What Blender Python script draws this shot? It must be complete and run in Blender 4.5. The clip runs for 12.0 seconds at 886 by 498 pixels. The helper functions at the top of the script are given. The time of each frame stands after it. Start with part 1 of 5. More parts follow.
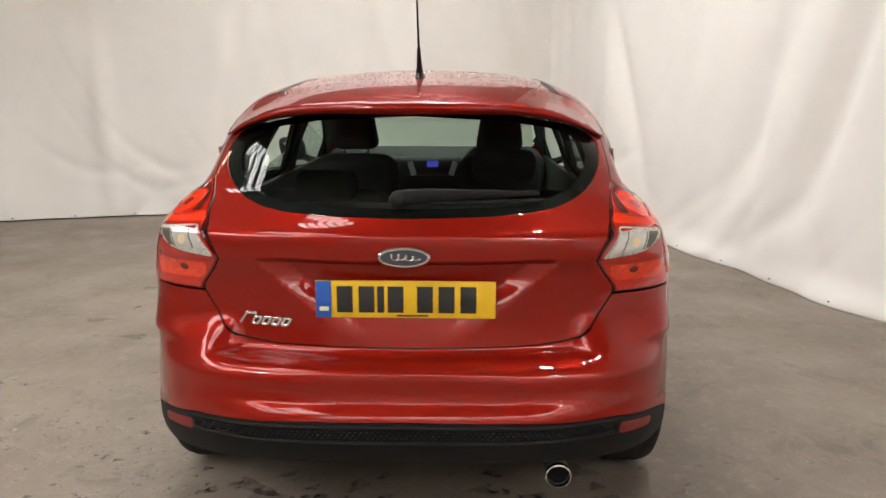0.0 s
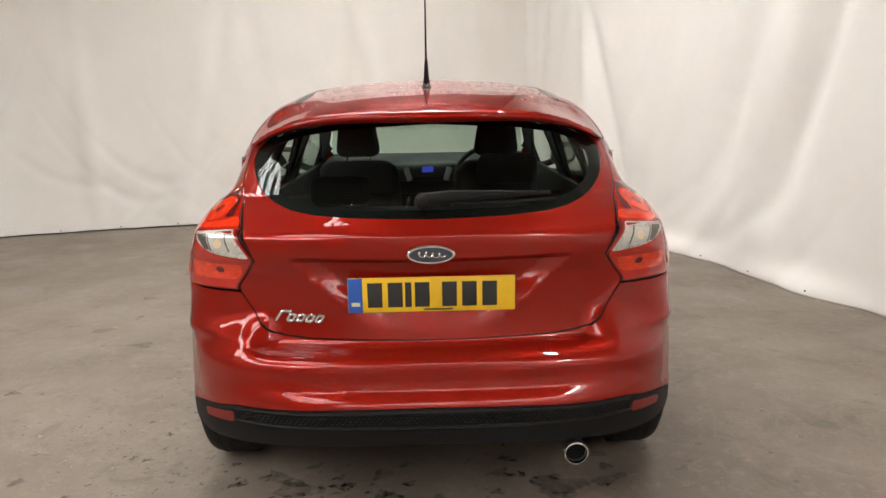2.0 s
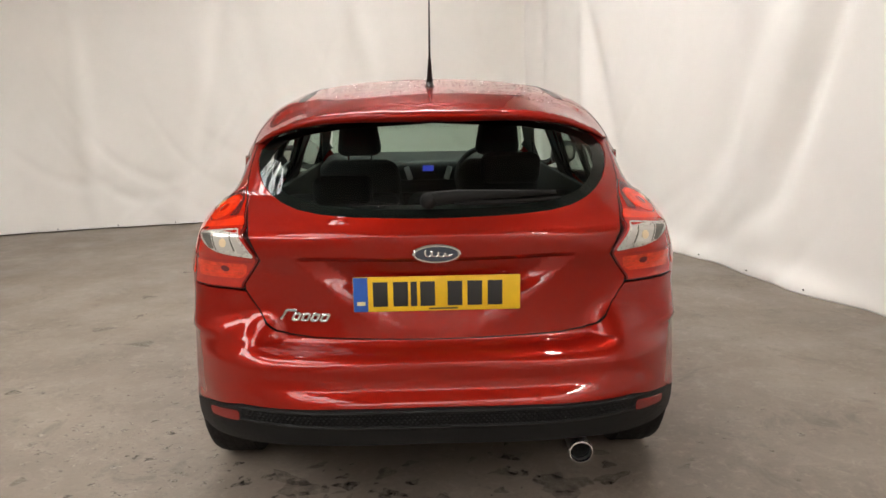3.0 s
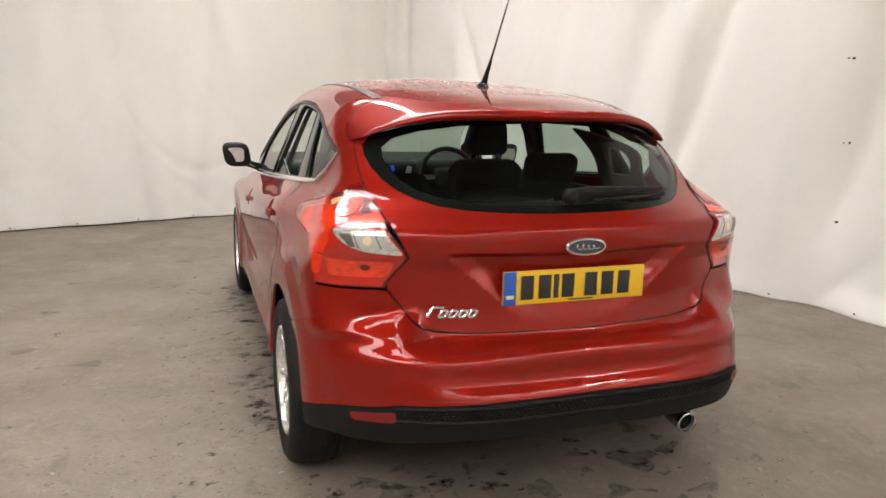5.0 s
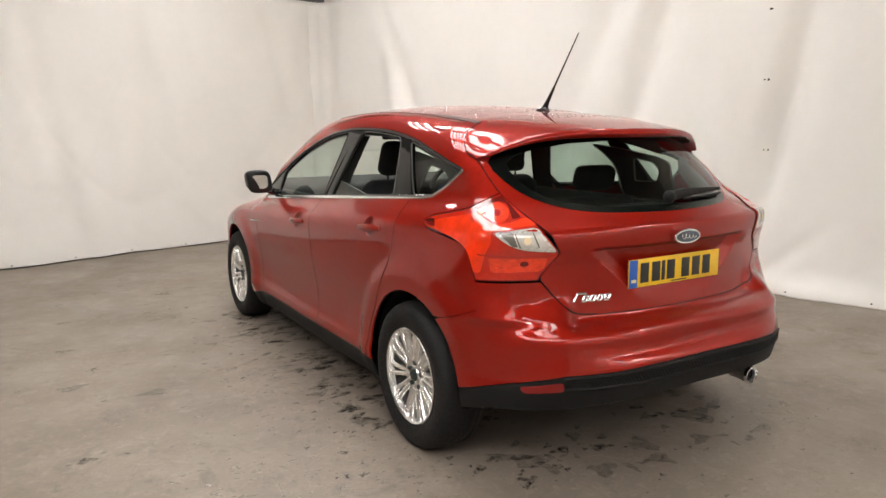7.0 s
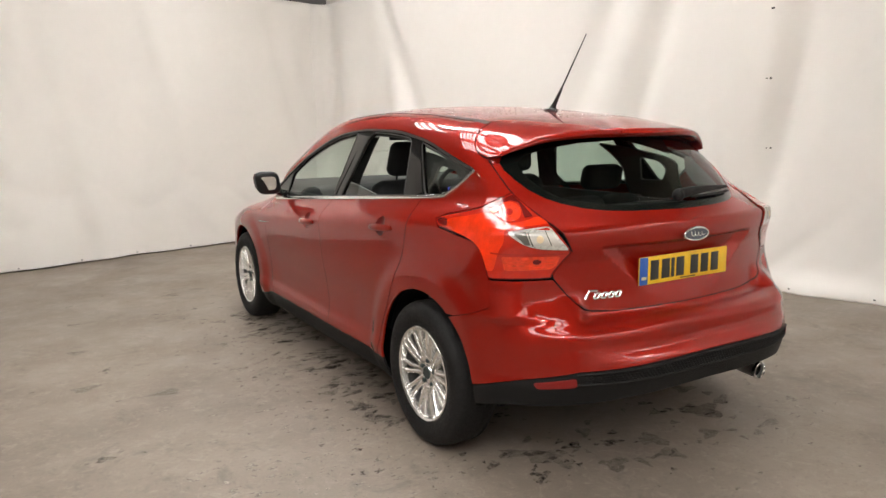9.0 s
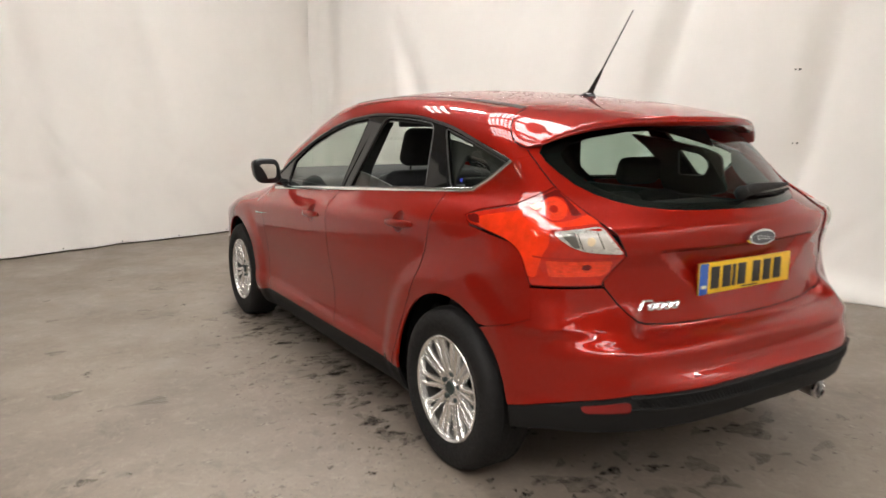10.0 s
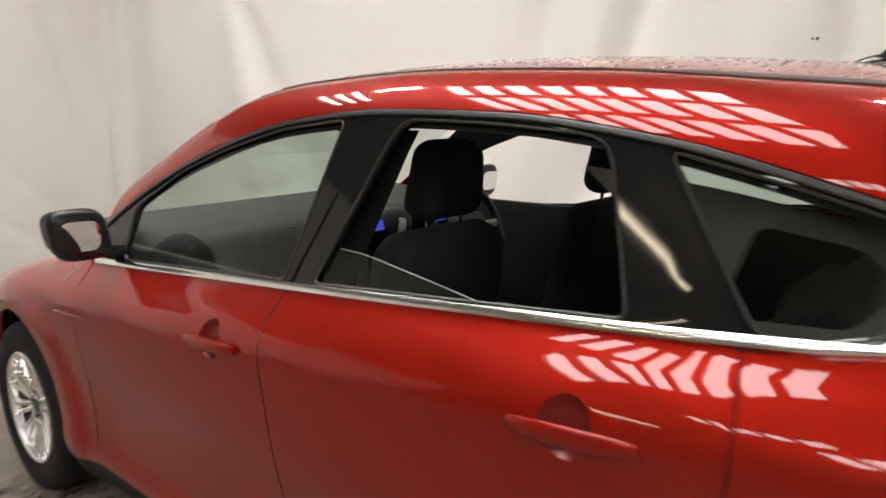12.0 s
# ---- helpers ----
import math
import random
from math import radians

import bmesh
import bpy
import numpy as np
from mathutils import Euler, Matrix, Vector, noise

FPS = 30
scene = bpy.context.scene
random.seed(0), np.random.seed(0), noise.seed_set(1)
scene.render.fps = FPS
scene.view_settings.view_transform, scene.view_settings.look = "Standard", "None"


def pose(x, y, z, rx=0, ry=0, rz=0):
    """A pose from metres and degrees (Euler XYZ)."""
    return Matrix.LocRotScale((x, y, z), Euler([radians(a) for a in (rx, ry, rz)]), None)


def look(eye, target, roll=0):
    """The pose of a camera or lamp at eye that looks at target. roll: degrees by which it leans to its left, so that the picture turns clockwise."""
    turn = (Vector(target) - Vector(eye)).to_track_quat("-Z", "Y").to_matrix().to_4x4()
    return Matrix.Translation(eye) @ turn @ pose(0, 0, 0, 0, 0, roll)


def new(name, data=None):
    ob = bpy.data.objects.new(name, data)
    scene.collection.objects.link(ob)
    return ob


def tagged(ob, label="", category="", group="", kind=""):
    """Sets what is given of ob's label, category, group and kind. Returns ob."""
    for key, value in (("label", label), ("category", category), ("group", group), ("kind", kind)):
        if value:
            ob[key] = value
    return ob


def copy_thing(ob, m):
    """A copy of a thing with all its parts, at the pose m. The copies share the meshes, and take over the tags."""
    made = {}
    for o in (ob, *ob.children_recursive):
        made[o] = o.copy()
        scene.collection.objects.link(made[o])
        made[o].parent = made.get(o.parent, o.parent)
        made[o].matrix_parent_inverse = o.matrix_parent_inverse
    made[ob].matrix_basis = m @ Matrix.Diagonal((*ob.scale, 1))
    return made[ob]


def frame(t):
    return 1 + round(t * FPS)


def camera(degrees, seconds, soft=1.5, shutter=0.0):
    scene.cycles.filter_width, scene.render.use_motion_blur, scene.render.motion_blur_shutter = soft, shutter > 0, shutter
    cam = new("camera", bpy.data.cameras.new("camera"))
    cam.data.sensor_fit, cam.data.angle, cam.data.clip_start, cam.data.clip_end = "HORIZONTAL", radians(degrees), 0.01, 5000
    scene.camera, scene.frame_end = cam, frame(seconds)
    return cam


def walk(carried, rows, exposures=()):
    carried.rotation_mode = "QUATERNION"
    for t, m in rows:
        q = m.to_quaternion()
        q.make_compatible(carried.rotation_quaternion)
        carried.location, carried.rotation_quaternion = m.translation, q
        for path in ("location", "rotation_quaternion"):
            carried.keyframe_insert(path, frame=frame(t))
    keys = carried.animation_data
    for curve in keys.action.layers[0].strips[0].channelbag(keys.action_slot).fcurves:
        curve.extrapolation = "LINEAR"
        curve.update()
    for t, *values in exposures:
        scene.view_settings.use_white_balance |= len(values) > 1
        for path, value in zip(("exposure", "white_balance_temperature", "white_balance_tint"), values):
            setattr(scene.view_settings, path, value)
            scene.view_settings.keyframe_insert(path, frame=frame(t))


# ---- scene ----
cam = camera(63.6, 12.0, shutter=0.4)
PATH = [
    (0, (0.143, -1.924, 1.392), (0.108, 0.028, 0.967), 0.2),
    (0.5, (-0.066, -2.019, 1.405), (0.031, -0.064, 0.989), 0.0),
    (1, (-0.018, -2.074, 1.41), (0.049, -0.12, 0.994), -0.1),
    (1.5, (-0.006, -2.086, 1.404), (0.043, -0.13, 0.991), -0.9),
    (2, (-0.007, -2.09, 1.4), (0.034, -0.132, 0.992), -1.0),
    (2.5, (-0.008, -2.091, 1.399), (0.03, -0.133, 0.99), -0.7),
    (2.7, (-0.013, -2.091, 1.403), (0.03, -0.135, 0.992), -0.8),
    (4.3, (-0.581, -2.086, 1.399), (-0.237, -0.157, 0.999), 0.6),
    (4.5, (-0.75, -2.022, 1.382), (-0.287, -0.115, 0.996), 0.5),
    (5, (-1.173, -1.94, 1.38), (-0.518, -0.093, 0.982), 1.4),
    (5.5, (-1.584, -1.827, 1.388), (-0.733, -0.06, 0.998), 1.5),
    (6, (-1.924, -1.732, 1.371), (-0.947, -0.021, 1.025), 1.5),
    (6.5, (-2.182, -1.774, 1.375), (-1.146, -0.105, 1.004), -0.7),
    (7, (-2.258, -1.886, 1.369), (-1.244, -0.194, 1.038), -0.4),
    (7.2, (-2.273, -1.886, 1.371), (-1.259, -0.194, 1.04), -0.7),
    (8.8, (-2.326, -1.885, 1.371), (-1.302, -0.199, 1.042), -0.6),
    (9, (-2.326, -1.894, 1.371), (-1.31, -0.203, 1.041), -0.8),
    (9.5, (-2.307, -1.852, 1.363), (-1.296, -0.16, 1.027), -0.8),
    (10, (-2.279, -1.507, 1.347), (-1.234, 0.161, 0.992), 0.3),
    (10.5, (-2.175, -1.025, 1.355), (-1.113, 0.638, 1.025), 0.0),
    (11, (-2.049, -0.467, 1.377), (-0.908, 1.139, 1.037), -0.1),
    (11.5, (-1.888, 0.054, 1.373), (-0.579, 1.529, 1.041), -0.2),
    (12, (-1.69, 0.588, 1.383), (-0.231, 1.898, 0.992), -0.8),
]
walk(cam, [(t, look(eye, target, roll)) for t, eye, target, roll in PATH], ((0, .18), (9.5, .18), (10.5, .10), (11, .03), (12, .03)))

# ---- world and light ----
world = bpy.data.worlds.new("world")
scene.world = world
world.use_nodes = True
wn = world.node_tree.nodes
sky = wn.new("ShaderNodeTexSky")
sky.sky_type, sky.sun_disc, sky.sun_elevation, sky.sun_rotation = "NISHITA", False, radians(40), radians(120)
world.node_tree.links.new(sky.outputs[0], wn["Background"].inputs[0])
wn["Background"].inputs[1].default_value = 0.08
SKYLIGHT, TUBE = 14.2, 235.0


# ---- materials ----
def material(name, color=(.5, .5, .5), rough=.5, metal=0.0, coat=0.0, vary=0.0, scale=8.0, bump=0.0, bump_scale=60.0, **more):
    """A principled material whose colour and relief vary by noise at two scales."""
    m = bpy.data.materials.new(name)
    m.use_nodes = True
    t = m.node_tree
    p = t.nodes["Principled BSDF"]
    p.inputs["Base Color"].default_value = (*color, 1)
    p.inputs["Roughness"].default_value, p.inputs["Metallic"].default_value = rough, metal
    p.inputs["Coat Weight"].default_value, p.inputs["Coat Roughness"].default_value = coat, .03
    for key, value in more.items():
        p.inputs[key.replace("_", " ")].default_value = value
    if vary or bump:
        co = t.nodes.new("ShaderNodeTexCoord")
    if vary:
        big, small = t.nodes.new("ShaderNodeTexNoise"), t.nodes.new("ShaderNodeTexNoise")
        for n, k in ((big, scale), (small, scale * 9)):
            n.inputs["Scale"].default_value, n.inputs["Detail"].default_value = k, 5
            t.links.new(co.outputs["Object"], n.inputs["Vector"])
        add = t.nodes.new("ShaderNodeMath")
        add.operation = "MULTIPLY_ADD"
        t.links.new(small.outputs[0], add.inputs[0])
        add.inputs[1].default_value = .4
        t.links.new(big.outputs[0], add.inputs[2])
        ramp = t.nodes.new("ShaderNodeMapRange")
        for i, v in ((1, .4), (2, 1.0), (3, 1 - vary), (4, 1 + vary)):
            ramp.inputs[i].default_value = v
        t.links.new(add.outputs[0], ramp.inputs[0])
        mix = t.nodes.new("ShaderNodeMix")
        mix.data_type, mix.blend_type = "RGBA", "MULTIPLY"
        mix.inputs[0].default_value = 1
        mix.inputs[6].default_value = (*color, 1)
        t.links.new(ramp.outputs[0], mix.inputs[7])
        t.links.new(mix.outputs[2], p.inputs["Base Color"])
        r2 = t.nodes.new("ShaderNodeMapRange")
        for i, v in ((1, .3), (2, .8), (3, rough * .8), (4, min(1, rough * 1.2))):
            r2.inputs[i].default_value = v
        t.links.new(small.outputs[0], r2.inputs[0])
        t.links.new(r2.outputs[0], p.inputs["Roughness"])
    if bump:
        n, b = t.nodes.new("ShaderNodeTexNoise"), t.nodes.new("ShaderNodeBump")
        n.inputs["Scale"].default_value, n.inputs["Detail"].default_value = bump_scale, 4
        b.inputs["Strength"].default_value, b.inputs["Distance"].default_value = bump, .004
        t.links.new(co.outputs["Object"], n.inputs["Vector"])
        t.links.new(n.outputs[0], b.inputs["Height"])
        t.links.new(b.outputs[0], p.inputs["Normal"])
    return m


def glow(name, color, strength):
    m = bpy.data.materials.new(name)
    m.use_nodes = True
    t = m.node_tree
    e = t.nodes.new("ShaderNodeEmission")
    e.inputs[0].default_value, e.inputs[1].default_value = (*color, 1), strength
    t.links.new(e.outputs[0], t.nodes["Material Output"].inputs[0])
    return m


def pane_glass(name, tint, rough=0.0, gloss=.035):
    """Thin tinted glass: mostly clear, with a mirror coat that grows towards grazing."""
    m = bpy.data.materials.new(name)
    m.use_nodes = True
    t = m.node_tree
    clear, shine, mix, fr = (t.nodes.new("ShaderNode" + n) for n in ("BsdfTransparent", "BsdfGlossy", "MixShader", "LayerWeight"))
    curve5, lift = t.nodes.new("ShaderNodeMath"), t.nodes.new("ShaderNodeMapRange")
    clear.inputs[0].default_value = (*tint, 1)
    shine.inputs["Roughness"].default_value = rough
    fr.inputs[0].default_value = .5
    curve5.operation, curve5.inputs[1].default_value = "POWER", 4.0
    lift.inputs[3].default_value, lift.inputs[4].default_value = gloss, .85
    t.links.new(fr.outputs["Facing"], curve5.inputs[0])
    t.links.new(curve5.outputs[0], lift.inputs[0])
    t.links.new(lift.outputs[0], mix.inputs[0])
    t.links.new(clear.outputs[0], mix.inputs[1])
    t.links.new(shine.outputs[0], mix.inputs[2])
    t.links.new(mix.outputs[0], t.nodes["Material Output"].inputs[0])
    return m


PAINT = material("red_paint", (.265, .0092, .0043), .42, .42, 1.0, vary=.10, scale=900, Specular_IOR_Level=.0, Coat_IOR=1.42)
# body red darkened to put the shade of the handle hollows into the colour
CUP_SHADE_RED = material("shaded_red_paint", (.16, .006, .003), .5, .2, .35)
BLACK_TRIM = material("black_trim", (.007, .007, .007), .6, bump=.25, bump_scale=900, Specular_IOR_Level=.22)
GLOSS_BLACK = material("gloss_black", (.012, .012, .013), .12, coat=.5)
PILLAR_BLACK = material("pillar_black", (.008, .008, .008), .05, Specular_IOR_Level=.35)
TRIM_GREY = material("grey_window_trim", (.034, .032, .030), .38, .2, vary=.1, scale=60)
FRAME_BLACK = material("frame_black", (.007, .007, .007), .45, Specular_IOR_Level=.08)
RUBBER = material("rubber", (.010, .0095, .0095), .75, vary=.3, scale=12, bump=.3, bump_scale=300, Specular_IOR_Level=.25)
TRIM_CHROME = material("trim_chrome", (.90, .90, .89), .20, 1.0)
CHROME = material("chrome", (.82, .82, .82), .08, 1.0)
ALLOY = material("alloy", (.80, .79, .77), .27, .95)
BRAKE = material("brake_steel", (.05, .068, .065), .45, .8)
STEEL = material("steel", (.60, .59, .57), .38, 1.0, vary=.2, scale=30)
# alloy darkened so the barrel carries the shade between the spokes
BARREL = material("shaded_wheel_barrel", (.10, .097, .092), .55, .6, vary=.25, scale=25)
DARK = material("dark_underside_and_gaps", (.008, .008, .008), .9, Specular_IOR_Level=.1)
CLOTH = material("seat_cloth", (.010, .010, .011), .9, bump=.5, bump_scale=700, vary=.2, scale=60)
PLASTIC = material("cabin_plastic", (.009, .009, .0095), .6, bump=.2, bump_scale=500)
DOOR_TRIM = material("door_trim", (.009, .009, .009), .7, vary=.15, scale=20)
CABIN_DARK = material("dark_cabin_trim", (.035, .034, .032), .8, vary=.08, scale=30)
CABIN_TRIM = material("cabin_trim", (.24, .235, .215), .8, vary=.06, scale=30)
LIGHT_TRIM = material("pale_trim", (.42, .41, .38), .8, vary=.06, scale=30)
SILVER = material("silver_plastic", (.5, .5, .5), .35, .6)
WINDOW_EDGE = material("glass_edge", (.25, .30, .28), .3)
WINDOW = pane_glass("window_glass", (.74, .82, .77))
HATCH = pane_glass("hatch_glass", (.50, .61, .55), 0.0, .022)
LENS_RED = material("red_lens", (.44, .012, .003), .15, coat=1.0, vary=.18, scale=30, Coat_IOR=1.45)
LENS_BRIGHT = material("orange_red_lens", (.74, .032, .005), .15, coat=1.0, vary=.22, scale=24, Coat_IOR=1.45)
LENS_DARK = material("dark_red_lens", (.13, .004, .003), .14, coat=.8, Coat_IOR=1.4)
LAMP_HOUSING = material("lamp_housing", (.04, .004, .004), .4)
LENS_DEEP = material("deep_red_lens", (.36, .010, .003), .12, coat=1.0)
LENS_CLEAR = material("clear_lens", (.46, .44, .40), .3, .3, coat=.9, vary=.25, scale=12)
LAMP_CELL = material("lamp_reflector", (.74, .71, .66), .25, .5, bump=.3, bump_scale=40)
LENS_GLOW = material("orange_lens", (.70, .036, .006), .18, coat=1.0, vary=.35, scale=45, Coat_IOR=1.45)
LAMP_SHADE = material("lamp_shade", (.20, .19, .17), .25, .5)
LAMP_WARM = material("warm_bulb", (.66, .52, .34), .2, coat=.6)
LENS_AMBER = material("amber_lens", (.70, .48, .22), .2, coat=1.0)
REFLECTOR = material("red_reflector", (.17, .005, .004), .35, coat=.0, bump=.3, bump_scale=500)
PLATE_YELLOW = material("plate_yellow", (.78, .48, .015), .4, vary=.05, scale=40)
PLATE_BLUE = material("plate_blue", (.02, .10, .42), .4)
INK = material("black_ink", (.02, .02, .02), .5)
PALE_INK = material("pale_ink", (.7, .68, .4), .5)
BADGE_BLUE = material("badge_blue", (.035, .04, .06), .2, coat=1.0)
SCREEN = glow("blue_screen", (.10, .12, .9), .55)
MIRROR_SHELL = material("mirror_shell", (.009, .009, .0095), .30, Specular_IOR_Level=.35)
MIRROR = material("mirror_glass", (.85, .86, .86), .02, 1.0)
DROP = material("water_drop", (.55, .5, .48), .05, 0, coat=1.0, Alpha=.30)


def drape_material():
    m = material("white_drape", (.80, .772, .735), .85, vary=.035, scale=1.2, bump=.15, bump_scale=250, Sheen_Weight=.15)
    return m


def concrete_material():
    m = bpy.data.materials.new("concrete")
    m.use_nodes = True
    t = m.node_tree
    p = t.nodes["Principled BSDF"]
    co = t.nodes.new("ShaderNodeTexCoord")

    def noise_at(scale, detail=6, rough=.6, distort=0.0):
        n = t.nodes.new("ShaderNodeTexNoise")
        n.inputs["Scale"].default_value, n.inputs["Detail"].default_value = scale, detail
        n.inputs["Roughness"].default_value, n.inputs["Distortion"].default_value = rough, distort
        t.links.new(co.outputs["Object"], n.inputs["Vector"])
        return n.outputs[0]

    def ramp(src, a, b, lo, hi):
        r = t.nodes.new("ShaderNodeMapRange")
        for i, v in ((1, a), (2, b), (3, lo), (4, hi)):
            r.inputs[i].default_value = v
        t.links.new(src, r.inputs[0])
        return r.outputs[0]

    def mixed(fac, a, b):
        x = t.nodes.new("ShaderNodeMix")
        x.data_type = "RGBA"
        t.links.new(fac, x.inputs[0])
        for v, i in ((a, 6), (b, 7)):
            if isinstance(v, tuple):
                x.inputs[i].default_value = (*v, 1)
            else:
                t.links.new(v, x.inputs[i])
        return x.outputs[2]
    base = mixed(ramp(noise_at(.9), .38, .62, 0, 1), (.160, .129, .103), (.218, .178, .143))
    base = mixed(ramp(noise_at(6, 9, .8, .5), .52, .72, 0, .50), base, (.30, .252, .208))
    base = mixed(ramp(noise_at(3.2, 8, .8, .6), .55, .66, 0, .65), base, (.10, .082, .066))
    base = mixed(ramp(noise_at(38, 5, .75), .57, .70, 0, .65), base, (.12, .10, .082))
    base = mixed(ramp(noise_at(15, 8, .85, .8), .53, .68, 0, .55), base, (.325, .278, .230))
    base = mixed(ramp(noise_at(21, 7, .8, .4), .56, .68, 0, .45), base, (.115, .094, .077))
    t.links.new(base, p.inputs["Base Color"])
    t.links.new(ramp(noise_at(2.1), .3, .7, .38, .62), p.inputs["Roughness"])
    b = t.nodes.new("ShaderNodeBump")
    b.inputs["Strength"].default_value, b.inputs["Distance"].default_value = .25, .004
    t.links.new(noise_at(60, 6), b.inputs["Height"])
    t.links.new(b.outputs[0], p.inputs["Normal"])
    return m


DRAPE, CONCRETE = drape_material(), concrete_material()
# unseen walls: west and north dimmed for the unlit workshop, south pale as bounce
DIMWALL = material("unlit_side_wall", (.15, .13, .11), .8, vary=.15, scale=2)
PALEWALL = material("pale_bounce_wall", (.72, .68, .62), .8, vary=.12, scale=2)
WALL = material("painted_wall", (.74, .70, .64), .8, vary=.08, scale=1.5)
ROOFING = material("roof_sheet", (.26, .24, .22), .7, vary=.1, scale=1)
BEAM = material("steel_beam", (.16, .15, .15), .5, .3, vary=.1, scale=3)


def patchy(name, color, rough, scale, lo, hi, most):
    """A stain that breaks up into ragged bits."""
    m = material(name, color, rough, vary=.3, scale=14)
    t = m.node_tree
    ragged, cover, co = (t.nodes.new("ShaderNode" + n) for n in ("TexNoise", "MapRange", "TexCoord"))
    ragged.inputs["Scale"].default_value, ragged.inputs["Detail"].default_value, ragged.inputs["Roughness"].default_value = scale, 6, .66
    for i, v in ((1, lo), (2, hi), (3, 0), (4, most)):
        cover.inputs[i].default_value = v
    t.links.new(co.outputs["Object"], ragged.inputs["Vector"])
    t.links.new(ragged.outputs[0], cover.inputs[0])
    t.links.new(cover.outputs[0], t.nodes["Principled BSDF"].inputs["Alpha"])
    return m


# the damp colour also paints the shade under sill and tail
DAMP_SHADE = patchy("damp_and_shade", (.058, .047, .039), .36, 24, .30, .70, .48)
SPECK = patchy("dark_speck", (.050, .041, .034), .42, 34, .38, .60, .70)
SCUFF = patchy("pale_scuff", (.40, .35, .30), .7, 40, .40, .58, .75)
ROOF_STRIP = material("satin_roof_strip", (.05, .048, .046), .32, .2)
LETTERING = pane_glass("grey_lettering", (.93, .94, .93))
SKYPANE = glow("skylight", (1.0, .98, .95), SKYLIGHT)
TUBELIGHT = glow("tube_light", (1.0, .97, .92), TUBE)
STRIPLIGHT = glow("warm_tube_light", (1.0, .86, .62), 42.0)
EYELET = material("dark_eyelet", (.05, .045, .04), .6)

# ---- body surface ----
def curve(*pairs):
    """A smooth monotone curve through pairs of (at, value)."""
    p = np.array(pairs, float)
    xs, ys = p[:, 0], p[:, 1]
    h, d = np.diff(xs), np.diff(ys) / np.diff(xs)
    m = np.zeros(len(xs))
    m[0], m[-1] = d[0], d[-1]
    for i in range(1, len(xs) - 1):
        if d[i - 1] * d[i] > 0:
            a, b = 2 * h[i] + h[i - 1], h[i] + 2 * h[i - 1]
            m[i] = (a + b) / (a / d[i - 1] + b / d[i])

    def at(q):
        q = np.asarray(q, float)
        i = np.clip(np.searchsorted(xs, q) - 1, 0, len(xs) - 2)
        s = np.clip((q - xs[i]) / h[i], 0, 1)
        r = (1 + 2 * s) * (1 - s) ** 2 * ys[i] + s * (1 - s) ** 2 * h[i] * m[i] + s * s * (3 - 2 * s) * ys[i + 1] + s * s * (s - 1) * h[i] * m[i + 1]
        return r + np.where(q < xs[0], (q - xs[0]) * m[0], 0) + np.where(q > xs[-1], (q - xs[-1]) * m[-1], 0)
    return at


def smax(a, b, k):
    h = np.maximum(k - np.abs(a - b), 0)
    return np.maximum(a, b) + h * h / (4 * k)


def step(a, b, q):
    s = np.clip((q - a) / (b - a), 0, 1)
    return s * s * (3 - 2 * s)


WIDTH = curve((.14, .79), (.2, .84), (.28, .872), (.335, .882), (.40, .876), (.52, .876), (.68, .886), (.80, .888), (.87, .886), (.905, .873), (.935, .847), (1.0, .780), (1.06, .757), (1.38, .632), (1.55, .565))
TAPER = curve((-.2, .10), (.1, .06), (.3, .042), (.6, .03), (.9, .02), (1.3, .008), (1.87, 0), (2.7, 0), (3.37, .012), (3.8, .05), (4.1, .12), (4.3, .2))
REAR = curve((.18, .10), (.25, .01), (.31, -.045), (.37, -.078), (.44, -.094), (.485, -.1035), (.505, -.101), (.53, -.087), (.552, -.072), (.575, -.0675), (.605, -.067), (.627, -.063), (.638, -.053), (.648, -.020), (.656, .020), (.663, .036), (.69, .042), (.76, .048), (.86, .045), (.93, .026), (.965, .0245), (.995, .026), (1.003, .039), (1.012, .047), (1.05, .072), (1.09, .11), (1.2, .215), (1.35, .36), (1.5, .50))
CORNER = curve((.40, -.086), (.44, -.092), (.485, -.095), (.52, -.090), (.56, -.081), (.60, -.076), (.620, -.073), (.638, -.065), (.655, -.050), (.680, -.022), (.704, .006), (.724, .027), (.748, .041), (.83, .047))  # the same, near the lamps
SOFT = curve((.40, -.086), (.485, -.095), (.56, -.084), (.61, -.068), (.66, -.042), (.72, .0), (.78, .034), (.83, .047))  # and further out, with no ledge
BOW2 = curve((.3, .02), (.6, .03), (.66, .2), (.9, .25), (.98, .275), (1.0, .32), (1.1, .58), (1.3, .62))
BOW4 = curve((.3, .6), (.6, .57), (.67, .18), (.9, .1), (1.0, .06), (1.1, 0), (1.3, 0))
ROOF = curve((0, 1.305), (.25, 1.358), (.5, 1.407), (.907, 1.453), (1.3, 1.486), (1.7, 1.499), (2.1, 1.485), (2.45, 1.440), (2.8, 1.37))
HOLLOW = curve((.1, .0), (.28, .003), (.315, .006), (.345, .012), (.38, .017), (.43, .0175), (.52, .012), (.62, .0045), (.74, .0), (.9, .0))  # the doors draw in towards the sill
ARCH_R, ARCH_F, HUB_Z = .72, 3.37, .32


def belt(y):
    return 1.0 - .076 * (np.asarray(y, float) - 1.87)


